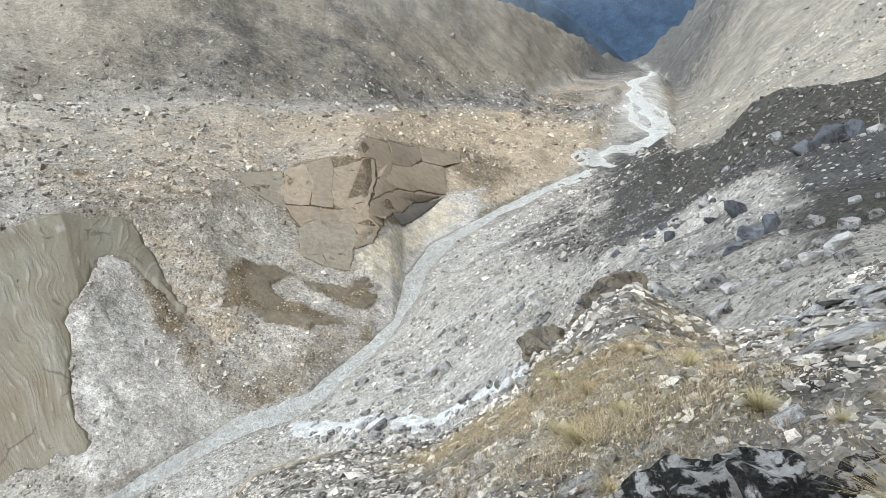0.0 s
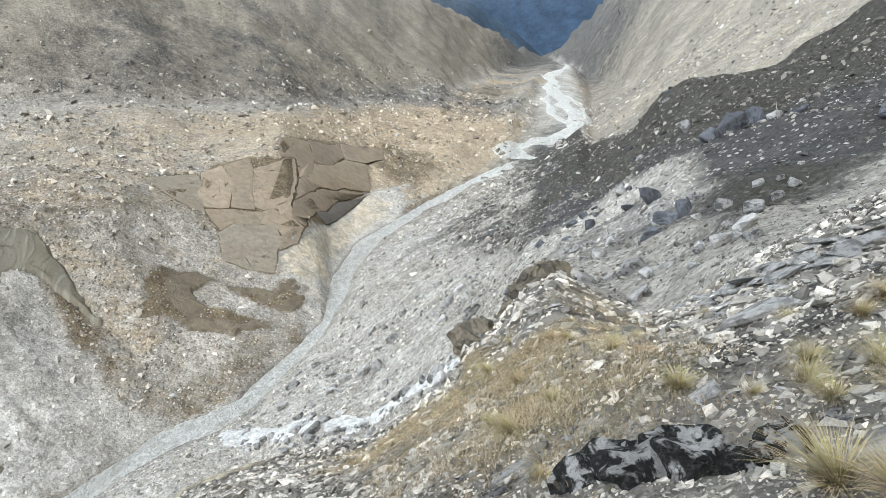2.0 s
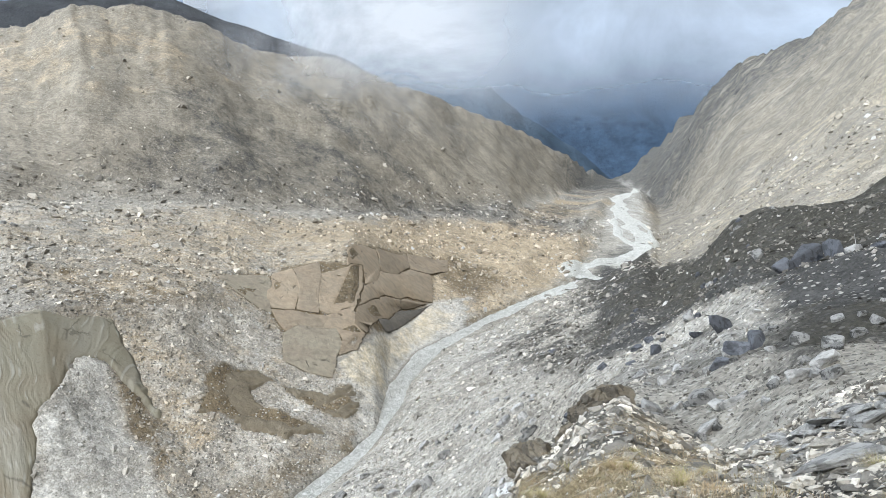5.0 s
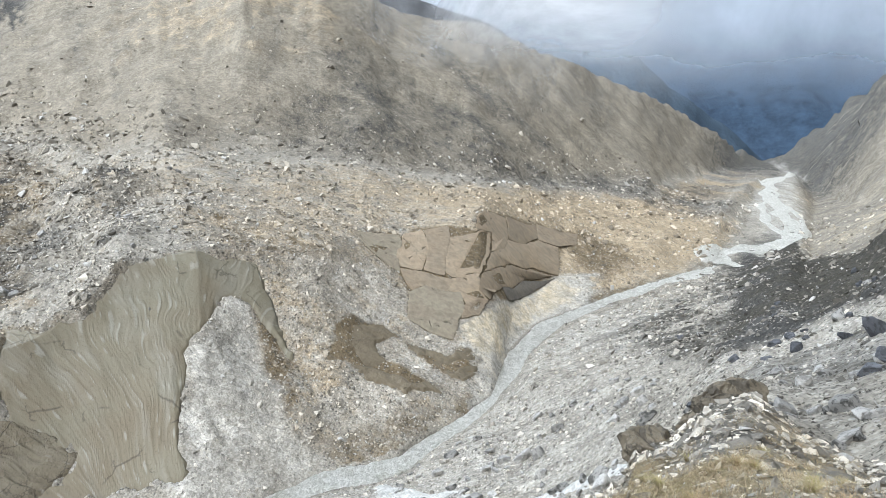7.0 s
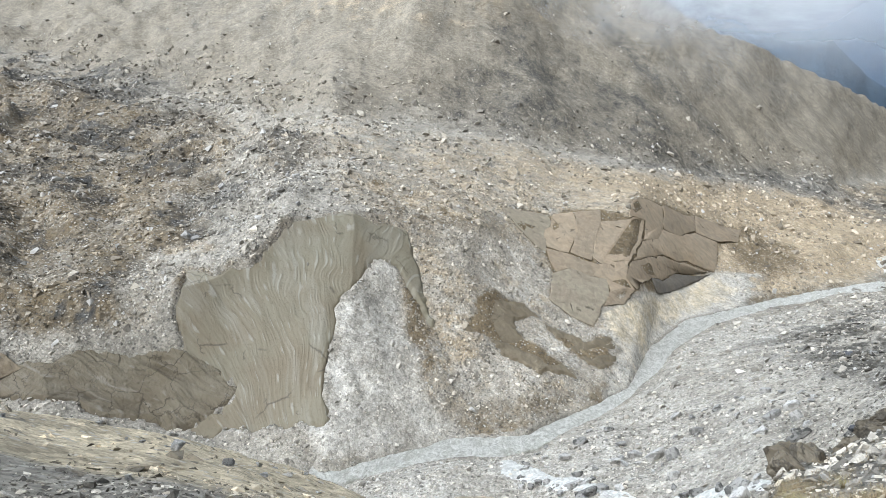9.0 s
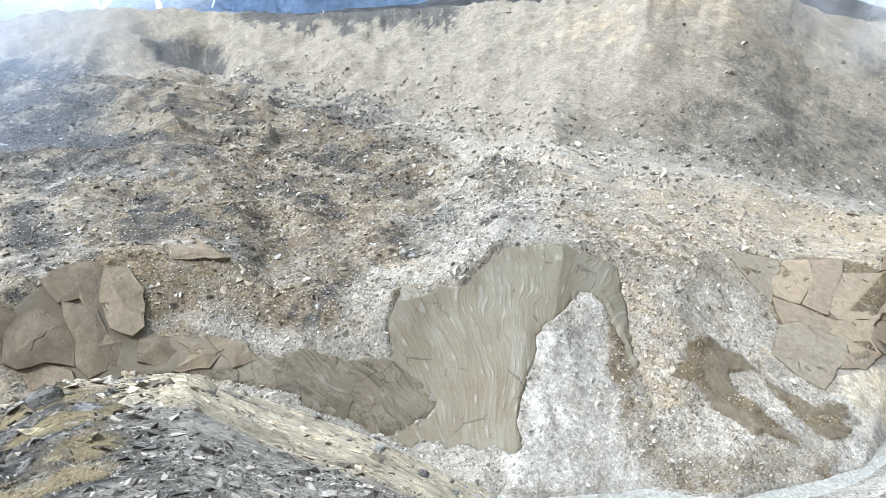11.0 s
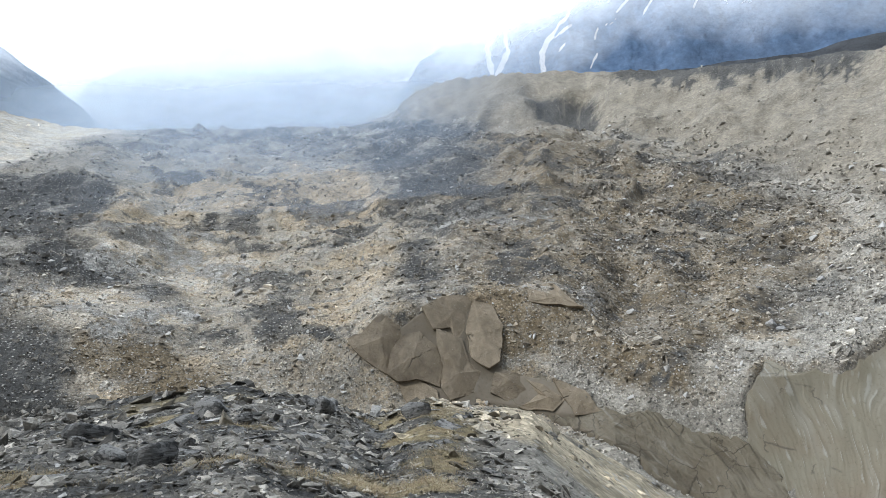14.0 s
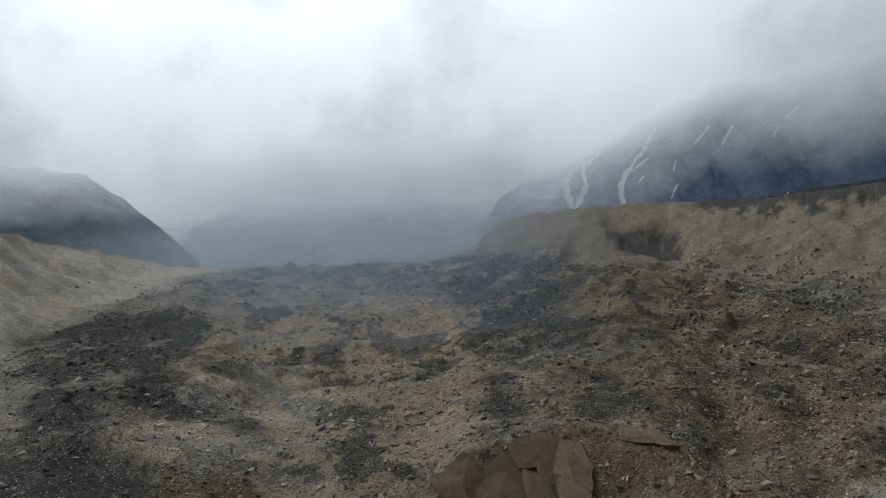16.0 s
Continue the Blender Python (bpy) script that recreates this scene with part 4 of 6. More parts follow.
    sand = np.maximum.reduce([
        box(az, -76, -27, 3) * box(s + 0.12 * n2, 1.3, 2.8, 0.12) * ramp(az + 10 * n2 + 40 * (s - 1.65), -71, -63) * ramp(n3 + n2, -0.9, -0.3),
        box(az + 1.2 * n3, -6.8, 3.5, 0.8) * box(s + 0.03 * n3, 5.9, 6.42, 0.05) * 0.25, east * (1 - ramp(ev + 40 * n, 280, 420)) * (0.22 + 0.2 * n2), p("sun_slope", 12) * 0.2, wall * (1 - ramp(az, -97.5, -95.5)) * (1 - ramp(s, 8.95, 9.05)) * (0.42 + 0.3 * n2), p("apron", 1.6) * 0.6, p("tongue", 1.6) * 0.1, p("straw", 1.2) * 0.4,
        box(az, -24, -6, 3) * box(s + 0.1 * n3, 1.9, 2.6, 0.1) * 0.7])
    moss_gap = np.maximum(hill * 0.75 * ramp(n + n2, -0.3, 0.3), ramp(az, 13, 20) * box(s, 4.2, 5.3, 0.2) * 0.75)
    # close to the standing place it paints crevice shade, not growth
    moss_gap = np.maximum(moss_gap, ramp(az, -22, -8) * (1 - ramp(s, 1.9, 2.1)) * ramp(n3 + 0.5 * n2, -0.5, 0.2) * 0.45 * (1 - grass))
    low = box(az + 1.2 * n3, -6.8, 3.5, 0.8) * box(s + 0.03 * n3, 5.9, 6.42, 0.05)
    keep = (1 - p("apron", 1.6)) * (1 - 0.9 * low * (1 - slab))
    brown, orange, dark = brown * keep, orange * keep, dark * keep
    sand = sand * (1 - slab)
    return np.column_stack([tan, dark, white]), np.column_stack([grass, brown, orange]), np.column_stack([sand, moss_gap, np.maximum.reduce([p("apron", 1.6), 0.55 * p("tongue", 1.1), 0.7 * wall * ramp(az, -85, -75), 0.8 * wall * (1 - ramp(az, -97, -95)), 0.8 * east, 0.45 * ramp(20 - r, -6, 6)])]), np.column_stack([east * (1 - p("river_bed", 5)), wall * (1 - east) * ramp(az, -85, -75) * ramp(s, 8.1, 8.4), ramp(s, 7.0, 7.4) * (1 - wall)])


def build_ground():
    fine = np.arange(-118, 50, 0.25)
    az = np.concatenate([np.arange(-180, -118, 2.0), fine, np.arange(50, 179, 2.0)])
    rad = np.concatenate([[0.001, 0.12, 0.3], np.exp(np.arange(math.log(0.5), math.log(60), 0.0145)), np.exp(np.arange(math.log(60), math.log(135), 0.0065)), np.exp(np.arange(math.log(135), math.log(330), 0.0095)), np.exp(np.arange(math.log(330), math.log(700), 0.0145)), np.exp(np.arange(math.log(700), math.log(4900), 0.07))])
    A, Rr = np.meshgrid(np.radians(az), rad, indexing="ij")
    x, y = (Rr * np.sin(A)).ravel(), (Rr * np.cos(A)).ravel()
    z, s, b, r = surface_at(x, y)
    me = mesh_of("ground", np.column_stack([x, y, z]), sheet_faces(len(az), len(rad), True), MAT_GROUND)
    for key, mask in zip(("zone_a", "zone_b", "zone_c", "zone_d"), zones(x, y, z, s, b, r)):
        paint(me, key, mask)
    return tagged(new("ground", me), "stony moraine and debris-covered glacier ground", "ground", kind="structure")


ground = build_ground()


def build_river():
    az = np.arange(-35.0, 13.6, 0.12)
    dn, _ = line_at("D", az)
    df, _ = line_at("E", az)
    t = np.linspace(-0.03, 1.03, 30)
    d = dn[:, None] + (df - dn)[:, None] * t
    a = np.radians(az)[:, None] + 0 * d
    x, y = (d * np.sin(a)).ravel(), (d * np.cos(a)).ravel()
    z = -0.05 * (y - 60) - 0.25 + 0.22 * fbm(x, y, 2.4, 4, 41) + 0.08 * fbm(x, y, 0.7, 2, 43)
    z = z - 1.2 * (1 - np.tile(ramp(t, -0.03, 0.02) * (1 - ramp(t, 0.98, 1.03)), len(az)))
    me = mesh_of("river", np.column_stack([x, y, z]), sheet_faces(len(az), len(t)), MAT_WATER)
    return tagged(new("river", me), "milky grey glacial meltwater river with white foam", "river", kind="structure")


river = build_river()


def build_braid(path, wide, seed):
    """A braid of the river on its bed far down the valley."""
    t = np.linspace(0, len(path) - 1, 160)
    k = np.arange(len(path))
    cx, cy, w = np.interp(t, k, [p[0] for p in path]), np.interp(t, k, [p[1] for p in path]), np.interp(t, k, wide)
    cx = cx + w * 0.8 * vnoise(t * 2.3, t * 0 + seed, 161)
    dx, dy = np.gradient(cx), np.gradient(cy)
    ln = np.hypot(dx, dy)
    u = np.linspace(-1, 1, 9)
    ww = w * (1 + 0.4 * vnoise(t * 4.1, t * 0 + seed, 163))
    x = (cx[:, None] - (dy / ln * ww)[:, None] * u).ravel()
    y = (cy[:, None] + (dx / ln * ww)[:, None] * u).ravel()
    z = surface_at(x, y)[0] + 0.3 * (1 - np.tile(u * u, len(t))) + 0.05
    me = mesh_of("river_braid", np.column_stack([x, y, z]), sheet_faces(len(t), len(u)), MAT_WATER)
    return tagged(new("river_braid", me), "pale meltwater braid on the gravel bed down the valley", "river", kind="structure")


build_braid([(46, 208), (56, 226), (66, 236), (76, 243), (86, 262), (93, 290), (98, 320), (105, 371), (125.3, 433.7), (150.8, 485), (176, 560), (200, 650)], [5.5, 4.5, 4.0, 4.0, 3.6, 3.2, 3.2, 3.0, 2.6, 2.4, 2.4, 2.0], 1)
build_braid([(60, 226), (76, 236), (82, 254), (84, 285), (92, 330), (112, 372), (118, 430), (160, 500), (184, 600)], [1.6, 1.6, 1.5, 1.6, 1.6, 1.5, 1.8, 1.8, 1.5], 6)
build_braid([(78, 240), (92, 262), (101, 300), (104, 340), (110, 384)], [1.2, 1.3, 1.3, 1.2, 1.0], 9)


# ---- far mountains ----
def build_mountain(name, label, crest, dist, base, mat, rough, snow=None):
    """A mountain side: crest is rows of bearing and height; it leans away from the valley."""
    b = np.array([c[0] for c in crest], float)
    h = np.array([c[1] for c in crest], float)
    az = np.linspace(b[0], b[-1], 150) if snow is None else np.concatenate([np.arange(b[0], -69, 0.5), np.arange(-69, -49.5, 0.07), np.arange(-49.5, b[-1], 0.5)])
    t = np.linspace(0, 1, 60 if snow is None else 120)
    A, Tt = np.meshgrid(az, t, indexing="ij")
    top = np.interp(A, b, h)
    d = dist * (1 + 0.45 * Tt)
    x, y = d * np.sin(np.radians(A)), d * np.cos(np.radians(A))
    u = A * dist * math.pi / 180
    rid = np.abs(fbm(u + 0.3 * d, d * 0.35, dist * 0.09, 5, 51)) - 0.25
    z = base + (top - base) * Tt + rough * rid * (0.35 + 0.65 * Tt) * np.clip((top - base) / (0.6 * (h.max() - base)), 0.05, 1)
    me = mesh_of(name, np.column_stack([x.ravel(), y.ravel(), z.ravel()]), sheet_faces(len(az), len(t)), mat)
    if snow is not None:
        paint(me, "snow", np.repeat(snow(A, np.degrees(np.arctan2(z - EYE, d))).ravel()[:, None], 3, 1))
    return tagged(new(name, me), label, "mountain", kind="structure")


GULLIES = (((-66.8, 1.2), (-65.9, 3.0), (-66.2, 4.8), (-66.3, 6.9), (-66.9, 9.3)), ((-67.2, 1.2), (-67.6, 3.5), (-66.8, 4.6), (-65.4, 5.0), (-64.5, 5.9), (-63.1, 6.3)),
           ((-63.0, 1.2), (-63.2, 2.9), (-62.5, 4.0), (-61.9, 4.9), (-61.2, 5.7), (-60.3, 7.3)), ((-62.2, 4.0), (-61.0, 4.9)), ((-59.3, 1.6), (-58.8, 2.7)), ((-59.0, 3.8), (-58.9, 4.6)),
           ((-58.2, 4.8), (-57.5, 5.2)), ((-57.5, 5.8), (-56.3, 7.0)), ((-55.5, 5.5), (-54.7, 6.9)), ((-51.8, 5.9), (-51.6, 6.5)), ((-51.0, 7.2), (-50.1, 7.9)), ((-61.9, 3.0), (-61.4, 3.5)))


def couloirs(A, E):
    """Snow gullies: bearing and rise of each bend, narrower towards the top."""
    w = A + 0.12 * fbm(A * 10, E * 10, 9, 3, 61)
    k = np.zeros_like(A)
    for i, line in enumerate(GULLIES):
        for j, (p, q) in enumerate(zip(line, line[1:])):
            ex, ey = q[0] - p[0], q[1] - p[1]
            t = np.clip(((w - p[0]) * ex + (E - p[1]) * ey) / (ex * ex + ey * ey), 0, 1)
            wide = (0.2 - 0.025 * j if i < 3 else 0.085) * (1 + 0.5 * vnoise(E * 2.5 + i, A * 2, 67))
            k = np.maximum(k, 1 - 0.5 * np.hypot(w - p[0] - t * ex, E - p[1] - t * ey) / wide)
    return np.clip(k, 0, 1)


def crest_of(rows, dist):
    """Crest heights from bearings and the slope of sight in degrees."""
    return [(b, EYE + dist * 1.45 * math.tan(radians(e))) for b, e in rows]


# blue of the distant haze is mixed into this slope's base colours
build_mountain("mountain_valley", "forested mountain far down the valley under cloud, tinted dark blue with haze", crest_of([(-22, 5), (-4, 6), (6, 6), (20, 7), (42, 8)], 2300), 2300, -480,
               mountain_material("haze_blue_slope", (0.047, 0.076, 0.117), (0.037, 0.058, 0.088), fade=(-40, 560, 0.002, 200), relief=0.5), 60)
# both spurs have the same haze blue put into their colours
build_mountain("mountain_spur", "spur closing the valley behind the tan slope, tinted dark blue with haze", crest_of([(-4, 4.0), (0, 2.2), (4, -0.2), (8, -2.6), (11.5, -4.9), (14, -6.7), (16.2, -8.6), (17, -10)], 1150), 1150, -330,
               mountain_material("haze_blue_spur", (0.062, 0.09, 0.12), (0.045, 0.067, 0.092), relief=0.3), 40)
build_mountain("mountain_spur", "spur closing the valley behind the grey scree side, tinted dark blue with haze", crest_of([(15.4, -10), (16.4, -8.2), (18.5, -6.2), (21, -3.4), (24, -0.2), (28, 3.2), (34, 6)], 1300), 1300, -330,
               bpy.data.materials["haze_blue_spur"], 40)
# rock coloured blue to stand for the haze in front of it
build_mountain("mountain_snow", "rock mountain with snow gullies under cloud, tinted blue with haze", crest_of([(-76, -2), (-73, 2.4), (-69.5, 5), (-65, 9), (-60, 14), (-52, 18), (-30, 18), (-18, 8)], 1500), 1500, -20,
               mountain_material("hazy_gully_rock", (0.17, 0.265, 0.42), (0.21, 0.30, 0.45), snow=1, fade=(160, 400, 0.003, 200), side=(-71, -56, 190)), 110, couloirs)
# colours set close to the mist, which is painted into this slope
build_mountain("mountain_head", "rock slope at the glacier's head lost in mist, mist pale in its colour", crest_of([(-101, -3), (-98, 1.0), (-94, 2.5), (-84, 3.0), (-74, 3.0), (-68, 2.0)], 900), 900, -20,
               mountain_material("mist_tinted_rock", (0.50, 0.54, 0.60), (0.55, 0.57, 0.60), fade=(0, 112, 0.004, 36)), 14)
# pale blue haze painted into the shoulder's two colours
build_mountain("mountain_west", "mossy mountain shoulder beyond the glacier, tinted pale blue with haze", crest_of([(-145, 7.5), (-120, 7.5), (-111, 6.2), (-107.5, 5.4), (-104.8, 4.2), (-101.5, 1.8), (-98.6, -0.8), (-96.5, -3.6)], 480), 480, 5,
               mountain_material("haze_tinted_shoulder", (0.27, 0.35, 0.45), (0.38, 0.45, 0.53), fade=(72, 128, 0.008, 55), relief=2.2), 26)
build_mountain("mountain_back", "dark grassy ridge behind the tan moraine wall", crest_of([(-56, 1.0), (-44, 2.4), (-35.5, 4.4), (-26, 5.9), (-19, 5.7), (-12, 3.2), (-7, 1.9), (-3, -0.5)], 330), 330, 20,
               mountain_material("dark_ridge", (0.135, 0.14, 0.15), (0.095, 0.10, 0.105)), 4)



# ---- bare ice ----
def ice_material(name, base, dirt, pale, streak=0.5, layered=False, lines_dark=0.28, cracked=0.6, deep=0.1):
    m = Nodes(name)
    at = m.vec("MULTIPLY", m.pos, (1.0, 1.0, 0.16))
    col = m.mix(m.fit(m.noise(0.11, 4, 0.55), 0.35, 0.65), base, dirt)
    fine = m.noise(streak * 5, 6, 0.65, at, 0.6)
    if layered:
        a = m.attr("layers")
        col = m.mix(m.math("MULTIPLY", m.fit(a[2], 0.5, 0.8), 0.18), col, pale)
        col = m.mix(m.math("MULTIPLY", m.fit(a[0], 0.3, 0.12), lines_dark), col, tuple(c * 0.6 for c in dirt))
        col = m.mix(m.math("MULTIPLY", m.fit(a[1], 0.74, 0.92), 0.45), col, pale)
        h = m.math("ADD", a[1], fine)
    else:
        lines = m.noise(streak, 6, 0.6, at, 1.2)
        col = m.mix(m.math("MULTIPLY", m.fit(lines, 0.52, 0.66), 0.5), col, pale)
        h = m.math("ADD", lines, m.math("MULTIPLY", fine, 0.4))
    if layered:
        bend = m.vec("ADD", m.pos, m.vec("MULTIPLY", m.grey(m.noise(0.4, 4, 0.6)), (3.0, 2.0, 4.0)))
        crack = m.cells(0.16 if cracked < 0.7 else 0.3, "DISTANCE_TO_EDGE", "Distance", m.vec("MULTIPLY", bend, (1.0, 1.0, 0.7)))
        gate = m.math("MULTIPLY", m.fit(m.noise(0.2, 3, 0.5), 0.56 - 0.2 * (cracked > 0.7), 0.6), cracked)
        col = m.mix(m.math("MULTIPLY", m.fit(crack, 0.03, 0.005), gate), col, tuple(c * 0.3 for c in dirt))
    col = m.mix(m.math("MULTIPLY", m.fit(fine, 0.56, 0.7), 0.35), col, tuple(c * 0.5 for c in dirt))
    return m.end(col, m.fit(fine, 0.3, 0.7, 0.5, 0.85), m.bump(h, deep, 0.7), 0.3)


def slab_material(name, base, other):
    """Smooth muddy ice: soft blotches, faint run marks, hair cracks and a little grit."""
    m = Nodes(name)
    col = m.mix(m.fit(m.noise(0.16, 5, 0.6), 0.38, 0.62), base, other)
    runs = m.noise(0.9, 5, 0.6, m.vec("MULTIPLY", m.pos, (1.0, 1.0, 0.2)), 0.5)
    col = m.mix(1.0, col, m.grey(m.fit(runs, 0.3, 0.7, 0.8, 1.22)), "MULTIPLY")
    own = m.add("ShaderNodeObjectInfo").outputs["Random"]
    col = m.mix(1.0, col, m.grey(m.fit(own, 0, 1, 0.84, 1.14)), "MULTIPLY")
    bend = m.vec("ADD", m.pos, m.vec("MULTIPLY", m.grey(m.noise(0.7, 4, 0.6)), (2.0, 1.5, 2.0)))
    hair = m.math("MULTIPLY", m.fit(m.cells(0.28, "DISTANCE_TO_EDGE", "Distance", bend), 0.035, 0.008), m.fit(m.noise(0.33, 3, 0.5), 0.6, 0.66))
    col = m.mix(m.math("MULTIPLY", hair, 0.75), col, tuple(c * 0.35 for c in base))
    grit = m.noise(2.2, 8, 0.75)
    col = m.mix(m.math("MULTIPLY", m.fit(grit, 0.62, 0.68), 0.5), col, (0.44, 0.41, 0.36))
    return m.end(col, 0.75, m.bump(m.math("SUBTRACT", m.math("ADD", runs, grit), hair), 0.22), 0.3)


MAT_ICE_GREY = ice_material("dirty_grey_ice", (0.186, 0.17, 0.122), (0.165, 0.138, 0.093), (0.36, 0.355, 0.31), 0.55, True, 0.18)
MAT_ICE_BENCH = ice_material("green_grey_ice", (0.182, 0.158, 0.112), (0.148, 0.122, 0.082), (0.29, 0.27, 0.225), 0.55, True, 0.8, 0.85, 0.6)
MAT_ICE_BROWN = slab_material("muddy_brown_ice", (0.31, 0.242, 0.165), (0.27, 0.22, 0.155))
MAT_ICE_SERAC = slab_material("weathered_brown_ice", (0.24, 0.195, 0.135), (0.165, 0.13, 0.085))
# for the undercut block: shade of the overhang put into a darker ice colour
MAT_ICE_SHADED = slab_material("undercut_shade_ice", (0.13, 0.118, 0.10), (0.16, 0.14, 0.11))
MAT_ICE_TOE = slab_material("wet_brown_ice", (0.20, 0.165, 0.112), (0.165, 0.135, 0.09))
MAT_ICE_OLIVE = slab_material("muddy_olive_ice", (0.27, 0.235, 0.17), (0.24, 0.20, 0.145))


MAT_ICE_DARK = ice_material("crack_ice", (0.17, 0.14, 0.10), (0.12, 0.10, 0.07), (0.16, 0.14, 0.11), 0.4)


def ice_face(name, label, key, mat, proud, groove, fan=(0, 0, 0)):
    """A bare ice wall laid in its hollow, fluted from top to toe."""
    o = ICE[key]
    az = [math.degrees(math.atan2(p[0], p[1])) for p in o]
    rr = [math.hypot(*p) for p in o]
    A = np.arange(min(az) - 0.3, max(az) + 0.3, 0.09)
    Rr = np.arange(min(rr) - 1, max(rr) + 1, 0.16)
    a, r = np.meshgrid(np.radians(A), Rr, indexing="ij")
    x, y = (r * np.sin(a)).ravel(), (r * np.cos(a)).ravel()
    z0, s, b, r0 = survey(x, y)
    z0 = np.minimum(z0, ground_at(x, y)[0] + 0.3) if key == "slab_back" else z0
    d = on_ice(x, y, key)
    a1, v1 = (b - fan[0]) * 1.5, z0 - fan[1]
    if fan[2]:
        # layers bent like the ribs of a fan, spreading from its foot
        th = np.arctan2(a1, v1) + 0.11 * fbm(x, y, 13, 4, 91) + 0.05 * np.sin(v1 * 0.25)
        u, w = th * fan[2], v1 * 0.06
    else:
        u, w = a1 * 0.35 + v1 * 0.8 + 1.1 * fbm(x, y, 9, 3, 91), a1 * 0.07
    broken = 0.25 + 0.75 * ramp(fbm(x, y, 5, 3, 99), -0.35, 0.3)
    rib = np.abs(vnoise(u, w, 92)) + 0.5 * np.abs(vnoise(u * 2.3, w * 3, 93)) + 0.15 * vnoise(u * 6.0, w * 9, 94)
    if fan[2]:
        # folded layers, soft rather than creased
        rib = 0.6 + 0.3 * vnoise(u, w * 4, 92) + 0.24 * vnoise(u * 2.3, w * 9, 93) + 0.6 * fbm(x, y, 6.0, 4, 90)
    rib = 0.6 + (rib - 0.6) * broken
    ledges = 0.35 * np.abs(vnoise(z0 * 0.5 + 0.12 * u, u * 0.12, 95))
    z = z0 - proud + groove * (rib - 0.6) + groove * ledges + 0.6 * fbm(x, y, 8, 3, 96) - 0.9 * (1 - ramp(d, -0.6, 0.3))
    stain = np.column_stack([rib / 1.6, 0.5 + 0.5 * vnoise(u * 4.5, w * 14, 97), 0.5 + 0.5 * fbm(u * 0.7 + 9, w * 4, 1.0, 3, 98)])
    faces = sheet_faces(len(A), len(Rr))
    keep = (d[faces] > -0.6).all(1)
    used = np.unique(faces[keep])
    back = np.full(len(x), -1)
    back[used] = np.arange(len(used))
    me = mesh_of(name, np.column_stack([x, y, z])[used], back[faces[keep]], mat)
    paint(me, "layers", stain[used])
    return tagged(new(name, me), label, "ice", kind="structure")


ice_face("ice_cliff", "tall fluted wall of dirty grey glacier ice", "cliff", MAT_ICE_GREY, 0.25, 0.22, (-34.5, -10.0, 24.0))
ice_face("ice_bench", "low folded bench of dirty glacier ice", "bench", MAT_ICE_BENCH, 0.25, 0.8)


ice_face("ice_toe", "low brown hump of bare muddy ice", "toe_a", MAT_ICE_TOE, 0.0, 0.7)
ice_face("ice_toe", "narrow brown lip of bare muddy ice", "toe_b", MAT_ICE_TOE, 0.0, 0.7)
ice_face("ice_backing", "dark ice in the cracks behind the blocks", "serac_back", MAT_ICE_DARK, 0.12, 0.06)


def part(name, bm, mat, parent, label=""):
    me = bpy.data.meshes.new(name)
    bm.to_mesh(me)
    bm.free()
    me.materials.append(mat)
    ob = new(name, me)
    ob.parent = parent
    if label:
        ob["label"] = label
    return ob


def worn(outline, rng, step=1.3, jag=0.11):
    """The outline with more corners, a little uneven."""
    ring = []
    for i, q in enumerate(outline):
        p = outline[i - 1]
        n = max(1, int(math.hypot(q[0] - p[0], q[1] - p[1]) / step))
        for k in range(n):
            j = jag if k else 0.0
            ring.append((p[0] + (q[0] - p[0]) * k / n + rng.gauss(0, j), p[1] + (q[1] - p[1]) * k / n + rng.gauss(0, j)))
    return ring


def ice_block(outline, thick, lift, out, rng, peak=0.0, lean=0.008):
    """A prism of ice over an outline, its face raised on the slope, with worn edges."""
    cx, cy = sum(p[0] for p in outline) / len(outline), sum(p[1] for p in outline) / len(outline)
    outline = [(p[0] + (p[0] - cx) * 0.3 / max(math.hypot(p[0] - cx, p[1] - cy), 1.0), p[1] + (p[1] - cy) * 0.3 / max(math.hypot(p[0] - cx, p[1] - cy), 1.0)) for p in outline]
    outline = worn(outline, rng)
    x, y = np.array([p[0] for p in outline]), np.array([p[1] for p in outline])
    z = ground_at(x, y)[0]
    pts = [Vector(p) for p in zip(x, y, z)]
    mid = sum(pts, Vector()) / len(pts)
    tilt = Vector((rng.uniform(-1, 1), rng.uniform(-1, 1), 0)) * lean
    bm = bmesh.new()
    rings = []
    for off, inset in ((lift - thick, 0.0), (lift - 0.10, 0.0), (lift - 0.02, 0.03), (lift, 0.10), (lift + 0.02, 0.4)):
        ring = []
        for p in pts:
            q = p + (mid - p) * min(inset / max((mid - p).length, 0.1), 0.7)
            ring.append(bm.verts.new(q + out * (off + (q - mid).dot(tilt))))
        rings.append(ring)
    for lo, hi in zip(rings, rings[1:]):
        for i in range(len(lo)):
            bm.faces.new((lo[i - 1], lo[i], hi[i], hi[i - 1]))
    if peak:
        # a weathered block rises to a blunt off-centre point
        a, b = rng.sample(rings[-1], 2)
        tip = bm.verts.new(mid * 0.5 + (a.co + b.co) * 0.25 + out * peak * rng.uniform(0.5, 1.2))
        for i in range(len(rings[-1])):
            bm.faces.new((rings[-1][i - 1], rings[-1][i], tip))
    else:
        bm.faces.new(rings[-1])
    bm.faces.new(list(reversed(rings[0])))
    bmesh.ops.recalc_face_normals(bm, faces=bm.faces)
    for face in bm.faces:
        face.smooth = not peak
    return bm


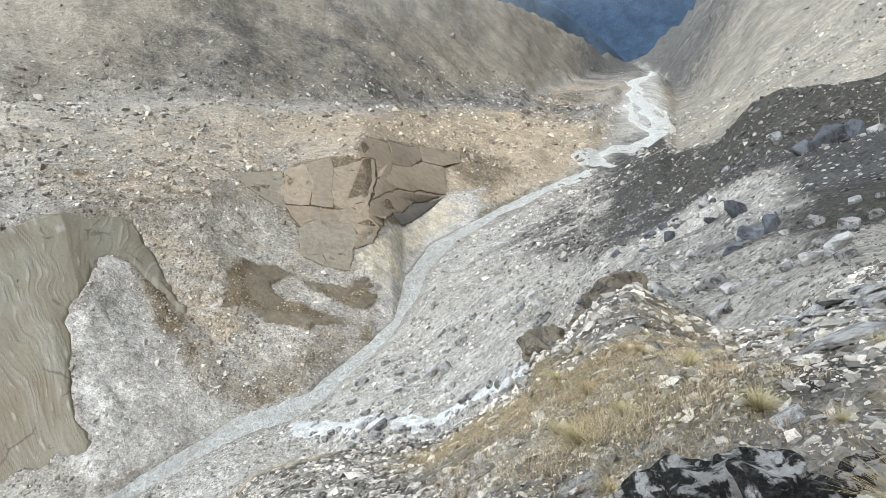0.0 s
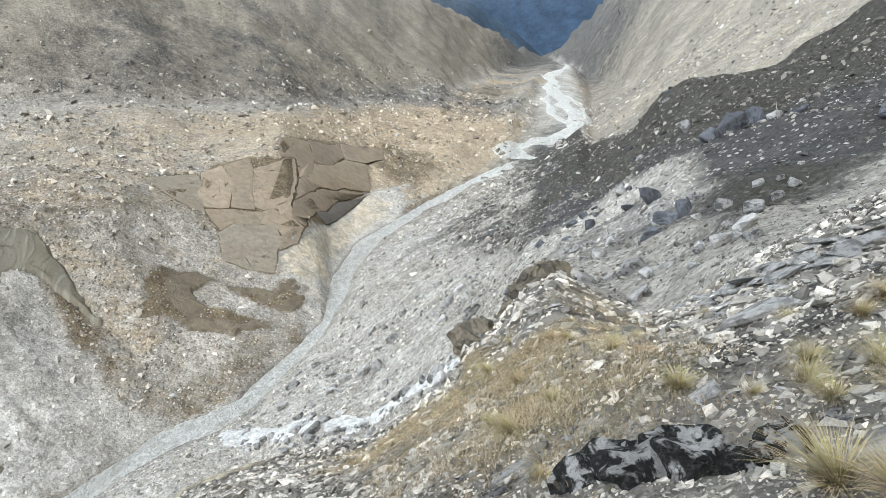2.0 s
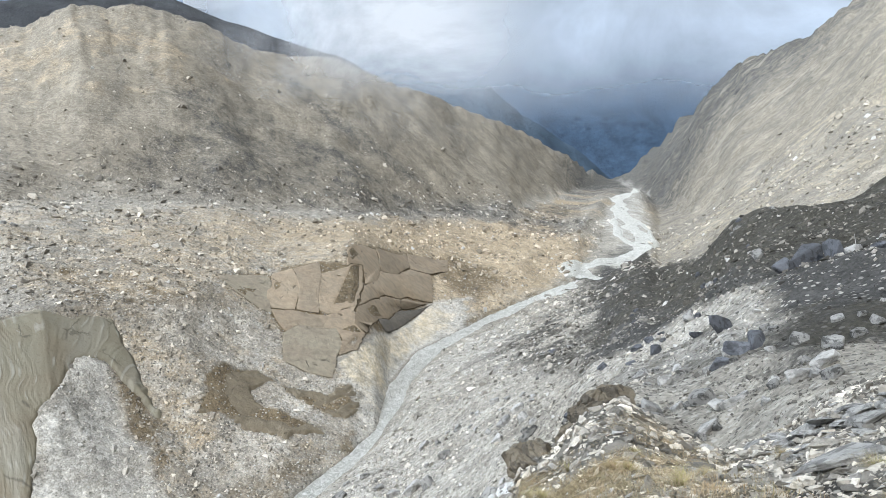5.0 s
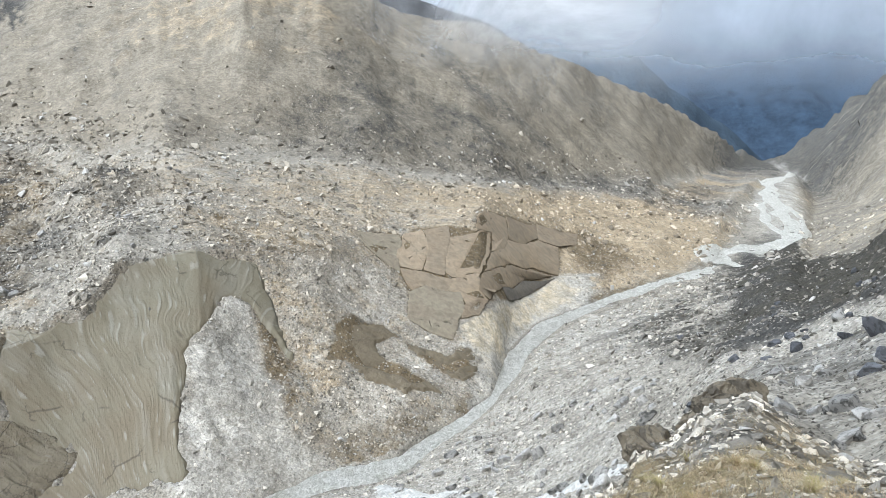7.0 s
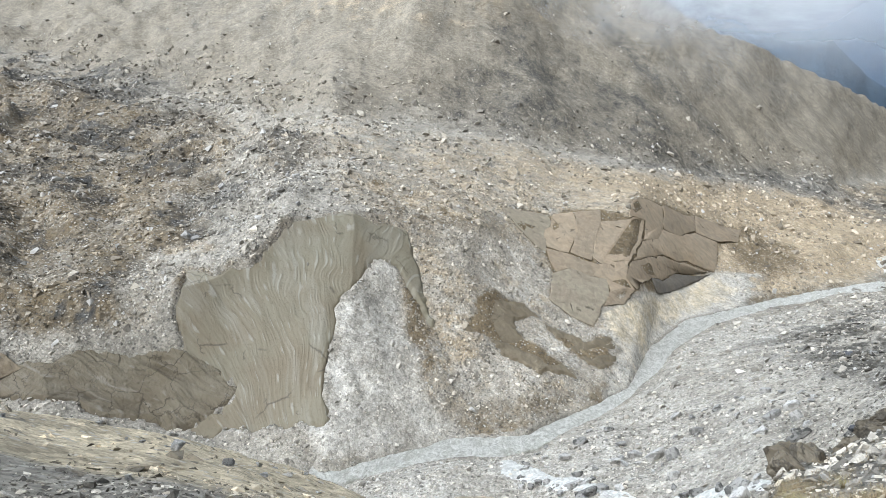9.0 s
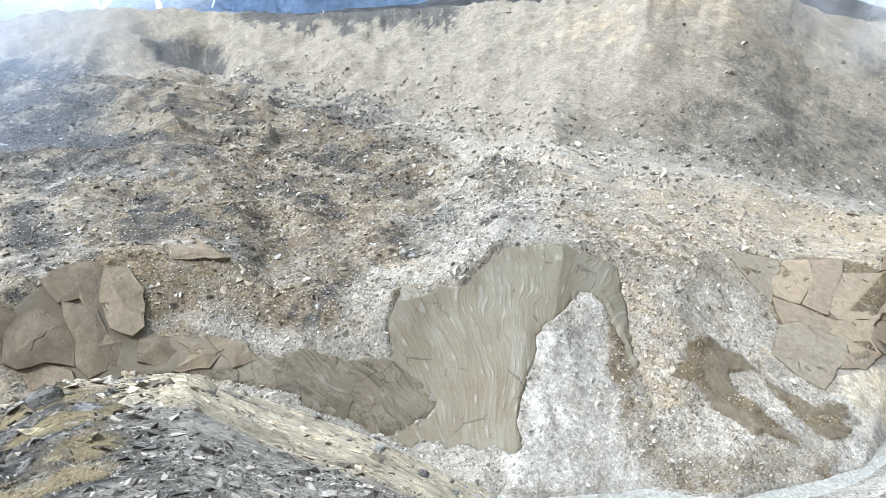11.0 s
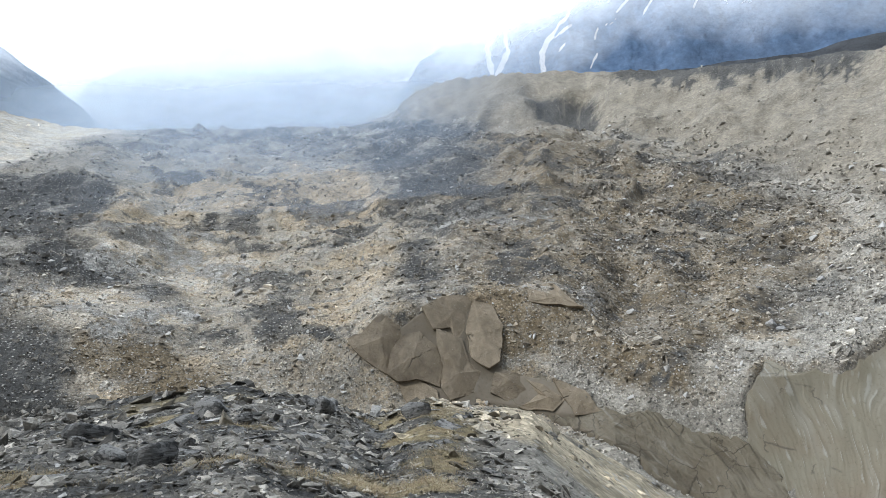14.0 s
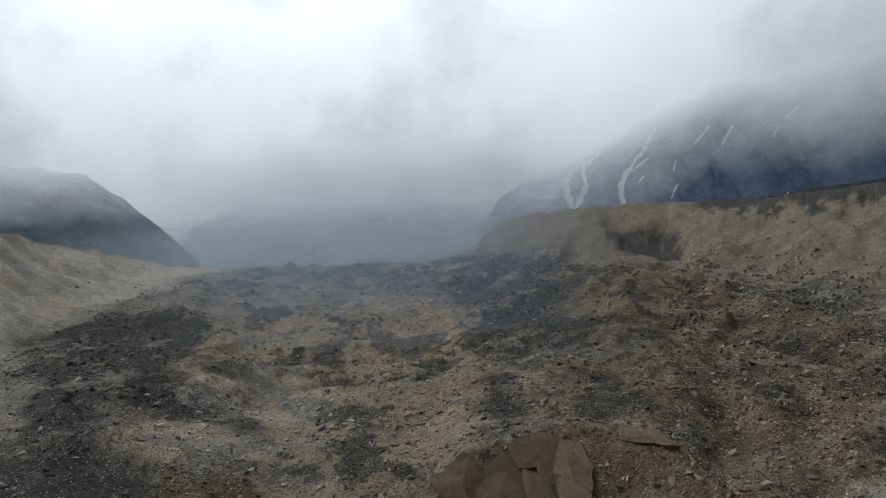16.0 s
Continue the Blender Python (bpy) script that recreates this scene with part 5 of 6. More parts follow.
def ice_front(name, label, blocks, mats, thick, out, seed, uneven=0.12, peak=0.0, lean=0.008):
    root = tagged(new(name), label, "ice")
    rng = random.Random(seed)
    for k, o in enumerate(blocks):
        part("ice_block", ice_block(o, thick, rng.uniform(0.05, 0.05 + uneven), out.normalized(), rng, peak, lean), mats[min(k, len(mats) - 1)], root)
    return root


ice_front("broken_ice_slab", "cracked brown slab of muddy ice above the river", SLAB_BLOCKS, [MAT_ICE_OLIVE] + [MAT_ICE_BROWN] * 7 + [MAT_ICE_SHADED, MAT_ICE_BROWN, MAT_ICE_OLIVE, MAT_ICE_BROWN], 2.6, Vector((0.45, -0.75, 0.5)), 5)
ice_front("serac_group", "broken grey-brown ice blocks at the glacier's edge", SERAC_BLOCKS, [MAT_ICE_SERAC], 2.0, Vector((0.75, -0.25, 0.6)), 8, 0.8, 0.7, 0.16)



# ---- loose stones ----
def hull_mesh(rng, points, flat=1.0, angular=0.75):
    """Corners and triangles of a small angular stone about one metre across."""
    bm = bmesh.new()
    for _ in range(points):
        v = Vector((rng.gauss(0, 1), rng.gauss(0, 1), rng.gauss(0, 1))).normalized()
        v = Vector([math.copysign(abs(c) ** angular, c) for c in v]) * rng.uniform(0.42, 0.52)
        bm.verts.new((v.x * rng.uniform(0.9, 1.2), v.y, v.z * flat))
    res = bmesh.ops.convex_hull(bm, input=bm.verts)
    loose = [e for e in res["geom_interior"] + res["geom_unused"] if isinstance(e, bmesh.types.BMVert)]
    bmesh.ops.delete(bm, geom=list(set(loose)), context="VERTS")
    bmesh.ops.triangulate(bm, faces=bm.faces)
    bm.verts.index_update()
    v = np.array([p.co[:] for p in bm.verts])
    f = np.array([[q.index for q in t.verts] for t in bm.faces])
    bm.free()
    return v, f


def rubble(name, label, x, y, size, flat, mat, seed, sink=0.3, points=9, clean=0.0):
    """Many stones lying on the ground, in one mesh."""
    rng = random.Random(seed)
    g = np.random.default_rng(seed)
    kinds = [hull_mesh(rng, points, flat * rng.uniform(0.8, 1.25)) for _ in range(16)]
    z, s, az, r = surface_at(x, y)
    nrm = normal_at(x, y)
    za, zb, zc, _ = zones(x, y, z, s, az, r)
    za[:, 1] *= 1 - clean
    zc[:, 1] *= 1 - clean
    pick = g.integers(0, len(kinds), len(x))
    turn = g.uniform(0, 2 * math.pi, len(x))
    lean = nrm + g.normal(0, 0.38, nrm.shape)
    lean /= np.linalg.norm(lean, axis=1, keepdims=True)
    tx = np.stack([np.cos(turn), np.sin(turn), np.zeros(len(x))], -1)
    tx -= lean * (tx * lean).sum(1, keepdims=True)
    tx /= np.linalg.norm(tx, axis=1, keepdims=True)
    ty = np.cross(lean, tx)
    V, F, A, B, C, base = [], [], [], [], [], 0
    for k, (v, f) in enumerate(kinds):
        i = np.where(pick == k)[0]
        if not len(i):
            continue
        c = np.column_stack([x[i], y[i], z[i]]) + lean[i] * (size[i] * (0.42 * flat - sink * flat))[:, None]
        st = size[i][:, None, None] * np.stack([g.uniform(0.75, 1.25, len(i)), g.uniform(0.7, 1.1, len(i)), g.uniform(0.7, 1.2, len(i))], -1)[:, None, :]
        p = v[None] * st
        w = c[:, None] + p[..., :1] * tx[i][:, None] + p[..., 1:2] * ty[i][:, None] + p[..., 2:] * lean[i][:, None]
        V.append(w.reshape(-1, 3))
        F.append((f[None] + (base + np.arange(len(i)) * len(v))[:, None, None]).reshape(-1, 3))
        A.append(np.repeat(za[i], len(v), 0)), B.append(np.repeat(zb[i], len(v), 0)), C.append(np.repeat(zc[i], len(v), 0))
        base += len(i) * len(v)
    me = mesh_of(name, np.concatenate(V), np.concatenate(F), mat, False)
    paint(me, "zone_a", np.concatenate(A)), paint(me, "zone_b", np.concatenate(B)), paint(me, "zone_c", np.concatenate(C))
    return tagged(new(name, me), label, "stones", kind="stuff")


def scatter(n, az0, az1, r0, r1, small, most, seed, power=2.4, even=False):
    """Places and sizes of stones: as many on each doubling of the distance, few large and many small."""
    g = np.random.default_rng(seed)
    az, r = np.radians(g.uniform(az0, az1, n)), np.exp(g.uniform(math.log(r0), math.log(r1), n))
    x, y = r * np.sin(az), r * np.cos(az)
    size = np.minimum(small * (np.sqrt(r * r0) if even else r) * g.uniform(0.02, 1, n) ** (-1 / power), most)
    z, s, b, rr = surface_at(x, y)
    keep = np.ones(n)
    keep *= 1 - 0.96 * box(s, 4.95, 6.0, 0.05) * ramp(b, -36, -33) * (1 - ramp(b, 17, 19))
    keep *= 1 - 0.93 * ramp(s, 8.0, 8.3) * ramp(b, -75, -70)
    keep *= 1 - 0.9 * ramp(s, 7.9, 8.1) * (1 - ramp(b, -97, -94))
    keep *= 1 - 0.6 * ramp(b, 17, 19) * ramp(s, 5.5, 6)
    keep *= 1 - 0.9 * patch(x, y, "apron", 1.5)
    keep *= 1 - 0.85 * box(b, -9.5, 3.5, 1.5) * box(s, 5.9, 6.4, 0.05)
    keep *= 1 - 0.55 * patch(x, y, "tongue", 1.5)
    keep *= 1 - 0.5 * patch(x, y, "pink_scree", 5)
    keep *= 1 - 0.6 * ramp(b, 13, 17) * box(s, 3.4, 5.3, 0.2)
    near = rr < 32
    if near.any():
        spur = np.maximum(zones(x[near], y[near], z[near], s[near], b[near], rr[near])[1][:, 0], 0.9 * np.maximum(patch(x[near], y[near], "straw", 1.0), patch(x[near], y[near], "grass_slope", 0.8)))
        keep[near] *= 1 - 0.97 * spur
    keep *= 1 - 0.92 * box(b, -66, -28, 3) * box(s, 1.3, 2.7, 0.15)
    bare = np.zeros(n)
    for key in ICE:
        bare = np.maximum(bare, ramp(on_ice(x, y, key), -0.5, 0.6))
    keep *= 1 - 0.985 * bare
    clump = ramp(fbm(x, y, 14, 4, 141), -0.45, 0.25)
    keep *= 0.25 + 0.75 * clump
    ok = g.uniform(0, 1, n) < keep
    return x[ok], y[ok], size[ok]


rubble("rubble_field", "grey angular moraine stones strewn over the debris slopes", *scatter(74000, -60, 45, 45, 330, 0.0029, 2.8, 201), 0.62, MAT_STONE, 202, points=8)
rubble("rubble_far", "pale boulders on the glacier and the far slopes", *scatter(9000, -117, 40, 300, 620, 0.0018, 2.6, 203, 2.4, True), 0.7, MAT_STONE, 204, points=7)
rubble("hill_rubble", "grey and dark stones on the gully and the hillside beside it", *scatter(17000, 6, 46, 22, 130, 0.0030, 1.5, 209), 0.6, MAT_STONE_HILL, 210, points=7)
rubble("shale_rubble", "broken grey shale fragments on the near slope", *scatter(45000, -36, 48, 2.0, 24, 0.0060, 0.38, 205, 1.9), 0.40, MAT_SHALE, 206, points=8, clean=0.85)
rubble("shale_rubble", "dark broken shale on the shoulder above the glacier", *scatter(30000, -118, -34, 5.5, 46, 0.0048, 0.9, 207, 1.8), 0.38, MAT_SHALE_DARK, 208, points=6, clean=0.35)
rubble("glacier_rubble", "pale grey boulders and stones strewn over the dirty glacier", *scatter(84000, -117, -34, 95, 450, 0.0025, 2.2, 211, 2.0, True), 0.62, MAT_STONE_ICE, 212, points=6, clean=0.2)



# ---- single rocks ----
def rock_material(name, base, stain, amount, most=0.5, blotch=3.2, strata=0.8):
    m = Nodes(name)
    own = m.add("ShaderNodeObjectInfo").outputs["Random"]
    at = m.add("ShaderNodeTexCoord").outputs["Object"]
    col = m.mix(m.fit(m.noise(1.7, 6, 0.65, at), 0.35, 0.65), base, tuple(c * 0.7 for c in base))
    col = m.mix(m.math("MULTIPLY", m.fit(m.noise(blotch, 8, 0.66, at, 0.5), most, most + 0.05), amount), col, stain)
    col = m.mix(m.math("MULTIPLY", m.fit(m.noise(9, 8, 0.75, at), 0.5, 0.7), 0.25), col, base)
    col = m.mix(1.0, col, m.grey(m.fit(own, 0, 1, 0.7, 1.3)), "MULTIPLY")
    col = m.mix(1.0, col, m.grey(m.fit(m.noise(14, 8, 0.7, at), 0.3, 0.7, 0.8, 1.2)), "MULTIPLY")
    h = m.math("ADD", m.noise(6, 9, 0.7, at), m.math("MULTIPLY", m.noise(2.0, 4, 0.6, m.vec("MULTIPLY", at, (1.0, 1.0, 7.0))), strata))
    return m.end(col, 0.88, m.bump(h, 0.14), 0.2)


MAT_ROCK_PALE = rock_material("pale_grey_rock", (0.40, 0.388, 0.36), (0.15, 0.148, 0.138), 0.65)
MAT_ROCK_SLAB = rock_material("pale_ledge_slab", (0.50, 0.485, 0.45), (0.13, 0.128, 0.118), 0.6)
MAT_ROCK_GREY = rock_material("grey_shale", (0.255, 0.247, 0.228), (0.04, 0.04, 0.036), 0.8)
MAT_ROCK_DARK = rock_material("dark_slate", (0.12, 0.125, 0.135), (0.035, 0.035, 0.036), 0.6)
MAT_ROCK_LICHEN = rock_material("black_lichen_rock", (0.46, 0.45, 0.42), (0.014, 0.014, 0.012), 1.0, 0.44, 2.4)


def rock_mesh(name, seed, points, flat, mat, blunt=0.05, rough=0.0, cuts=2):
    """An angular rock one metre long, its edges a little worn."""
    rng = random.Random(seed)
    v, f = hull_mesh(rng, points, flat, 0.6)
    bm = bmesh.new()
    vs = [bm.verts.new(p) for p in v]
    for t in f:
        bm.faces.new([vs[i] for i in t])
    bmesh.ops.recalc_face_normals(bm, faces=bm.faces)
    bmesh.ops.dissolve_limit(bm, angle_limit=radians(14), verts=bm.verts, edges=bm.edges)
    bmesh.ops.bevel(bm, geom=bm.edges[:], offset=blunt * flat ** 0.5, segments=1, affect="EDGES", profile=0.6)
    if rough:
        bmesh.ops.triangulate(bm, faces=bm.faces)
        bmesh.ops.subdivide_edges(bm, edges=bm.edges[:], cuts=cuts, use_grid_fill=True)
        for p in bm.verts:
            p.co += Vector(noise.noise_vector(p.co * 4 + Vector((seed, 0, 0)))) * rough + Vector(noise.noise_vector(p.co * 11 + Vector((seed, 0, 0)))) * rough * 0.5
    me = bpy.data.meshes.new(name)
    bm.to_mesh(me)
    bm.free()
    me.materials.append(mat)
    return me


def lay(name, me, x, y, size, turn, label, category, group, sink=0.25, upright=0.0, tilt=(0.0, 0.0)):
    """Rests a rock on the ground, leaning with the slope."""
    n = Vector(normal_at(np.array([x]), np.array([y]), max(0.3, 0.4 * size[0]))[0]).lerp(Vector((0, 0, 1)), upright).normalized()
    z = float(surface_at(np.array([x]), np.array([y]))[0][0])
    q = Vector((0, 0, 1)).rotation_difference(n).to_matrix().to_4x4()
    low = min(c[2] for c in me_corners(me)) * size[2]
    m = Matrix.Translation(Vector((x, y, z)) + n * (-low - sink * size[2] * 0.5)) @ q @ Matrix.Rotation(turn, 4, "Z") @ Matrix.Rotation(tilt[0], 4, "X") @ Matrix.Rotation(tilt[1], 4, "Y")
    ob = new(name, me)
    ob.matrix_world = m @ Matrix.Diagonal((*size, 1))
    return tagged(ob, label, category, group)


CORNERS = {}


def me_corners(me):
    if me.name not in CORNERS:
        CORNERS[me.name] = [tuple(v.co) for v in me.vertices]
    return CORNERS[me.name]


def at(bearing, distance):
    return distance * math.sin(radians(bearing)), distance * math.cos(radians(bearing))


PALE = [rock_mesh("boulder", 300 + k, 15, 0.75, MAT_ROCK_PALE) for k in range(6)]
GREYS = [rock_mesh("boulder", 320 + k, 14, 0.8, MAT_ROCK_GREY) for k in range(5)]
SLATE = [rock_mesh("boulder", 340 + k, 13, 0.85, MAT_ROCK_DARK, 0.04, 0.02) for k in range(4)]
FLAGS = [rock_mesh("flat_rock", 360 + k, 14, 0.22, MAT_ROCK_GREY, 0.02, 0.018, 1) for k in range(7)]
PALE_FLAGS = [rock_mesh("flat_rock", 380 + k, 13, 0.26, MAT_ROCK_SLAB, 0.02, 0.018, 1) for k in range(5)]
LICHEN = [rock_mesh("lichen_rock", 400 + k, 16, 0.6, MAT_ROCK_LICHEN, 0.03, 0.10, 3) for k in range(3)]

# the black lichen outcrop and the grey overhanging slab beside the standing place
for b, d, size, turn, k in ((20.5, 2.95, (0.5, 0.42, 0.55), 0.4, 0), (24.5, 2.9, (0.52, 0.45, 0.5), 1.5, 1), (28.8, 2.85, (0.55, 0.42, 0.48), 1.9, 2), (33.5, 2.85, (0.42, 0.36, 0.42), 2.6, 0), (37.5, 2.95, (0.36, 0.3, 0.35), 0.9, 1)):
    lay("lichen_rock", LICHEN[k], *at(b, d), size, turn, "grey rock blotched with black lichen on the slope", "rock", "lichen outcrop", 0.5)
lay("leaning_rock", rock_mesh("leaning_rock", 431, 13, 0.5, MAT_ROCK_PALE, 0.04, 0.01), *at(46.3, 2.75), (0.55, 0.4, 0.55), 0.7, "smooth pale grey slab leaning out of the slope", "rock", "", 0.4)

# dark blocks fallen on the far bank of the gully
for b, d, size, turn, k in ((24.9, 52, (1.6, 1.3, 2.6), 0.3, 0), (30.3, 66, (4.4, 2.6, 3.2), 0.2, 1), (32.2, 64, (3.2, 2.2, 3.4), 1.1, 2), (28.9, 64, (2.6, 2.0, 2.4), 0.8, 3),
                            (26.4, 42, (1.9, 1.4, 1.5), 2.0, 1), (27.5, 42, (1.6, 1.3, 1.6), 0.9, 2), (25.0, 40, (1.4, 1.2, 1.0), 2.8, 3), (23.0, 55, (1.2, 1.0, 1.0), 0.1, 0),
                            (35.0, 60, (2.2, 1.5, 1.3), 1.4, 0), (41.3, 50, (2.4, 1.8, 1.5), 2.3, 1), (19.8, 60, (1.7, 1.3, 1.2), 1.0, 2), (18.3, 68, (1.5, 1.3, 1.1), 2.2, 3)):
    lay("dark_boulder", SLATE[k], *at(b, d), size, turn, "dark slate boulder lodged in the scree bank", "boulder", "dark boulders", 0.45, 0.4)
lay("boulder", PALE[2], *at(33.3, 63), (1.6, 1.2, 2.0), 0.5, "pale upright boulder beside dark blocks", "boulder", "", 0.4, 0.4)

# dark weathered outcrop on the nose of the grassy spur
MAT_ROCK_BROWN = rock_material("weathered_brown_rock", (0.20, 0.17, 0.125), (0.06, 0.054, 0.044), 0.7, 0.5, 3.4, 0.15)
NOSE = [rock_mesh("outcrop_rock", 420 + k, 18, 0.85, MAT_ROCK_BROWN, 0.03, 0.13, 3) for k in range(3)]
for b, d, size, turn, k in ((8.6, 15.6, (1.1, 1.0, 1.9), 0.4, 0), (9.9, 15.4, (1.0, 0.9, 1.5), 1.3, 1), (8.9, 14.4, (0.9, 0.8, 1.1), 2.2, 2), (12.6, 17.2, (1.1, 0.8, 0.7), 0.2, 1), (13.9, 17.6, (1.0, 0.8, 0.9), 1.0, 2),
                            (15.2, 17.8, (1.1, 0.9, 1.6), 2.0, 0), (16.6, 17.9, (1.1, 0.9, 1.3), 2.7, 1), (14.6, 16.4, (1.0, 0.9, 0.5), 0.8, 2)):
    lay("outcrop_rock", NOSE[k], *at(b, d), size, turn, "dark weathered rock on the nose of the grassy spur", "rock", "spur outcrop", 1.0, 0.4)

rng = random.Random(77)


def strew(count, az, dist, size, meshes, name, label, category, group, sink=0.35, upright=0.1, tilt=0.12, power=1.6):
    """Single rocks laid by chance over a stretch of ground."""
    for _ in range(count):
        b, d = rng.uniform(*az), math.exp(rng.uniform(math.log(dist[0]), math.log(dist[1])))
        k = size[0] * (size[1] / size[0]) ** (rng.random() ** power)
        px, py = np.array([at(b, d)[0]]), np.array([at(b, d)[1]])
        if d < 20 and max(patch(px, py, "grass_slope", 0.8)[0], patch(px, py, "straw", 0.8)[0]) > 0.3:
            continue
        lay(name, rng.choice(meshes), *at(b, d), (k * rng.uniform(0.9, 1.3), k * rng.uniform(0.7, 1.0), k * rng.uniform(0.7, 1.1)), rng.uniform(0, 6.28), label, category, group,
            sink, upright, (rng.gauss(0, tilt), rng.gauss(0, tilt)))


strew(60, (12, 36), (27, 50), (0.5, 1.5), PALE + GREYS, "boulder", "pale angular boulder in the dry gully", "boulder", "gully boulders")
strew(90, (-14, 10), (52, 84), (0.7, 2.1), PALE + GREYS[:2], "boulder", "pale washed boulder on the river fan", "boulder", "fan boulders")
strew(36, (10, 30), (55, 110), (0.6, 1.7), GREYS + SLATE, "boulder", "grey boulder on the dark hillside", "boulder", "hillside boulders")
strew(30, (-56, -30), (112, 170), (0.8, 2.0), PALE, "boulder", "pale boulder on the debris-covered ice", "boulder", "glacier boulders")
strew(40, (-112, -58), (115, 260), (1.2, 2.8), PALE + GREYS, "boulder", "grey boulder on the debris-covered ice", "boulder", "glacier boulders")
strew(105, (28, 46), (7.5, 15), (0.2, 0.6), PALE_FLAGS, "flat_rock", "pale flat slab in a broken rock ledge", "rock slab", "ledge slabs", 0.0, 0.25, 0.16)
strew(105, (0, 47), (3.0, 15), (0.12, 0.36), FLAGS + PALE_FLAGS[:3], "flat_rock", "grey flat shale slab on the near slope", "rock slab", "near shale slabs", 0.2, 0.05, 0.2)
strew(85, (-116, -66), (11, 29), (0.35, 1.1), FLAGS + GREYS[:2], "flat_rock", "dark grey shale slab on the shoulder", "rock slab", "shoulder slabs", 0.25, 0.1, 0.2)
strew(26, (-66, -34), (22, 34), (0.25, 0.8), PALE + FLAGS[:2], "stone", "pale stone on the sandy yellow ridge", "stone", "ridge stones", 0.3)
lay("flat_rock", PALE_FLAGS[1], *at(34.6, 5.9), (0.95, 0.6, 0.7), 0.3, "large smooth pale slab below the ledge", "rock slab", "", 0.2, 0.2)
lay("boulder", GREYS[1], *at(-92.3, 18.6), (1.2, 0.85, 0.95), 0.8, "large grey rock on the brink of the shoulder", "boulder", "", 0.4, 0.2)
lay("flat_rock", FLAGS[2], *at(-78.6, 17.5), (1.6, 1.0, 1.4), 1.2, "large dark slab tilted on the brink", "rock slab", "", 0.3, 0.0, (0.3, 0.2))


# ---- grass ----
def grass_material(name, dry, old, green):
    m = Nodes(name)
    own = m.add("ShaderNodeNewGeometry").outputs["Random Per Island"]
    a = m.attr("tip")
    col = m.mix(own, dry, old)
    col = m.mix(m.fit(own, 0.82, 0.9), col, green)
    col = m.mix(m.math("MULTIPLY", m.fit(m.noise(0.9, 4, 0.6), 0.5, 0.6), 0.35), col, (0.32, 0.20, 0.10))
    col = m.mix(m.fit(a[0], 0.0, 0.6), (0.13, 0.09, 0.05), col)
    return m.end(col, 0.75, None, 0.2)


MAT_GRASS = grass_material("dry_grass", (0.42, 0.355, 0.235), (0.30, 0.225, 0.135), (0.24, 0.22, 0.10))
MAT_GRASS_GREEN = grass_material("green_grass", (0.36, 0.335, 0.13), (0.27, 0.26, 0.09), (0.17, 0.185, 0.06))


def blades(g, n, spread, height, width, droop, segments=3):
    """Curved tapering blades of grass as arrays; each is a strip."""
    a, rad = g.uniform(0, 6.283, n), spread * np.sqrt(g.uniform(0, 1, n))
    bx, by = rad * np.cos(a), rad * np.sin(a)
    out = a + g.normal(0, 0.5, n)
    h, dr = height * g.uniform(0.55, 1.1, n), droop * g.uniform(0.4, 1.3, n) * (0.4 + rad / max(spread, 1e-6))
    side = np.stack([-np.sin(out), np.cos(out), 0 * out], -1)
    rows = []
    for k in range(segments + 1):
        t = k / segments
        c = np.stack([bx + np.cos(out) * dr * h * t * t, by + np.sin(out) * dr * h * t * t, h * t * (1 - 0.35 * dr * t)], -1)
        w = width * (1 - 0.92 * t)
        rows += [c - side * w, c + side * w]
    v = np.stack(rows, 1).reshape(-1, 3)
    f = np.array([[2 * k, 2 * k + 1, 2 * k + 3, 2 * k + 2] for k in range(segments)])
    f = (f[None] + (np.arange(n) * 2 * (segments + 1))[:, None, None]).reshape(-1, 4)
    tip = np.tile(np.repeat(np.arange(segments + 1) / segments, 2), n)
    return v, f, tip


def blade_part(name, mat, seed, n, spread, height, droop, parent):
    v, f, tip = blades(np.random.default_rng(seed), n, spread, height, 0.0036, droop, 4)
    v[:, 0] -= 0.55 * v[:, 2] ** 1.5
    v[:, 1] -= 0.25 * v[:, 2]
    me = mesh_of(name, v, f, mat)
    paint(me, "tip", np.repeat(tip[:, None], 3, 1))
    ob = new(name, me)
    ob.parent = parent
    return ob


def tussock(seed):
    """A tuft: stiff green blades in the middle, dry ones hanging round them."""
    root = tagged(new("grass_tussock"), "tuft of dry yellow-green grass on the stony slope", "grass", "grass tussocks")
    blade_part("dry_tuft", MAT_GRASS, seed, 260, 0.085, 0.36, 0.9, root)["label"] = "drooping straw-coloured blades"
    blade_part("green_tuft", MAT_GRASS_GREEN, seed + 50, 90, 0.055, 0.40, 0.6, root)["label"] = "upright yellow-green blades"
    return root


def on_ground(b, d, turn, s):
    x, y = at(b, d)
    z = float(surface_at(np.array([x]), np.array([y]))[0][0])
    return pose(x, y, z - 0.03, 0, 0, turn) @ Matrix.Scale(s, 4)


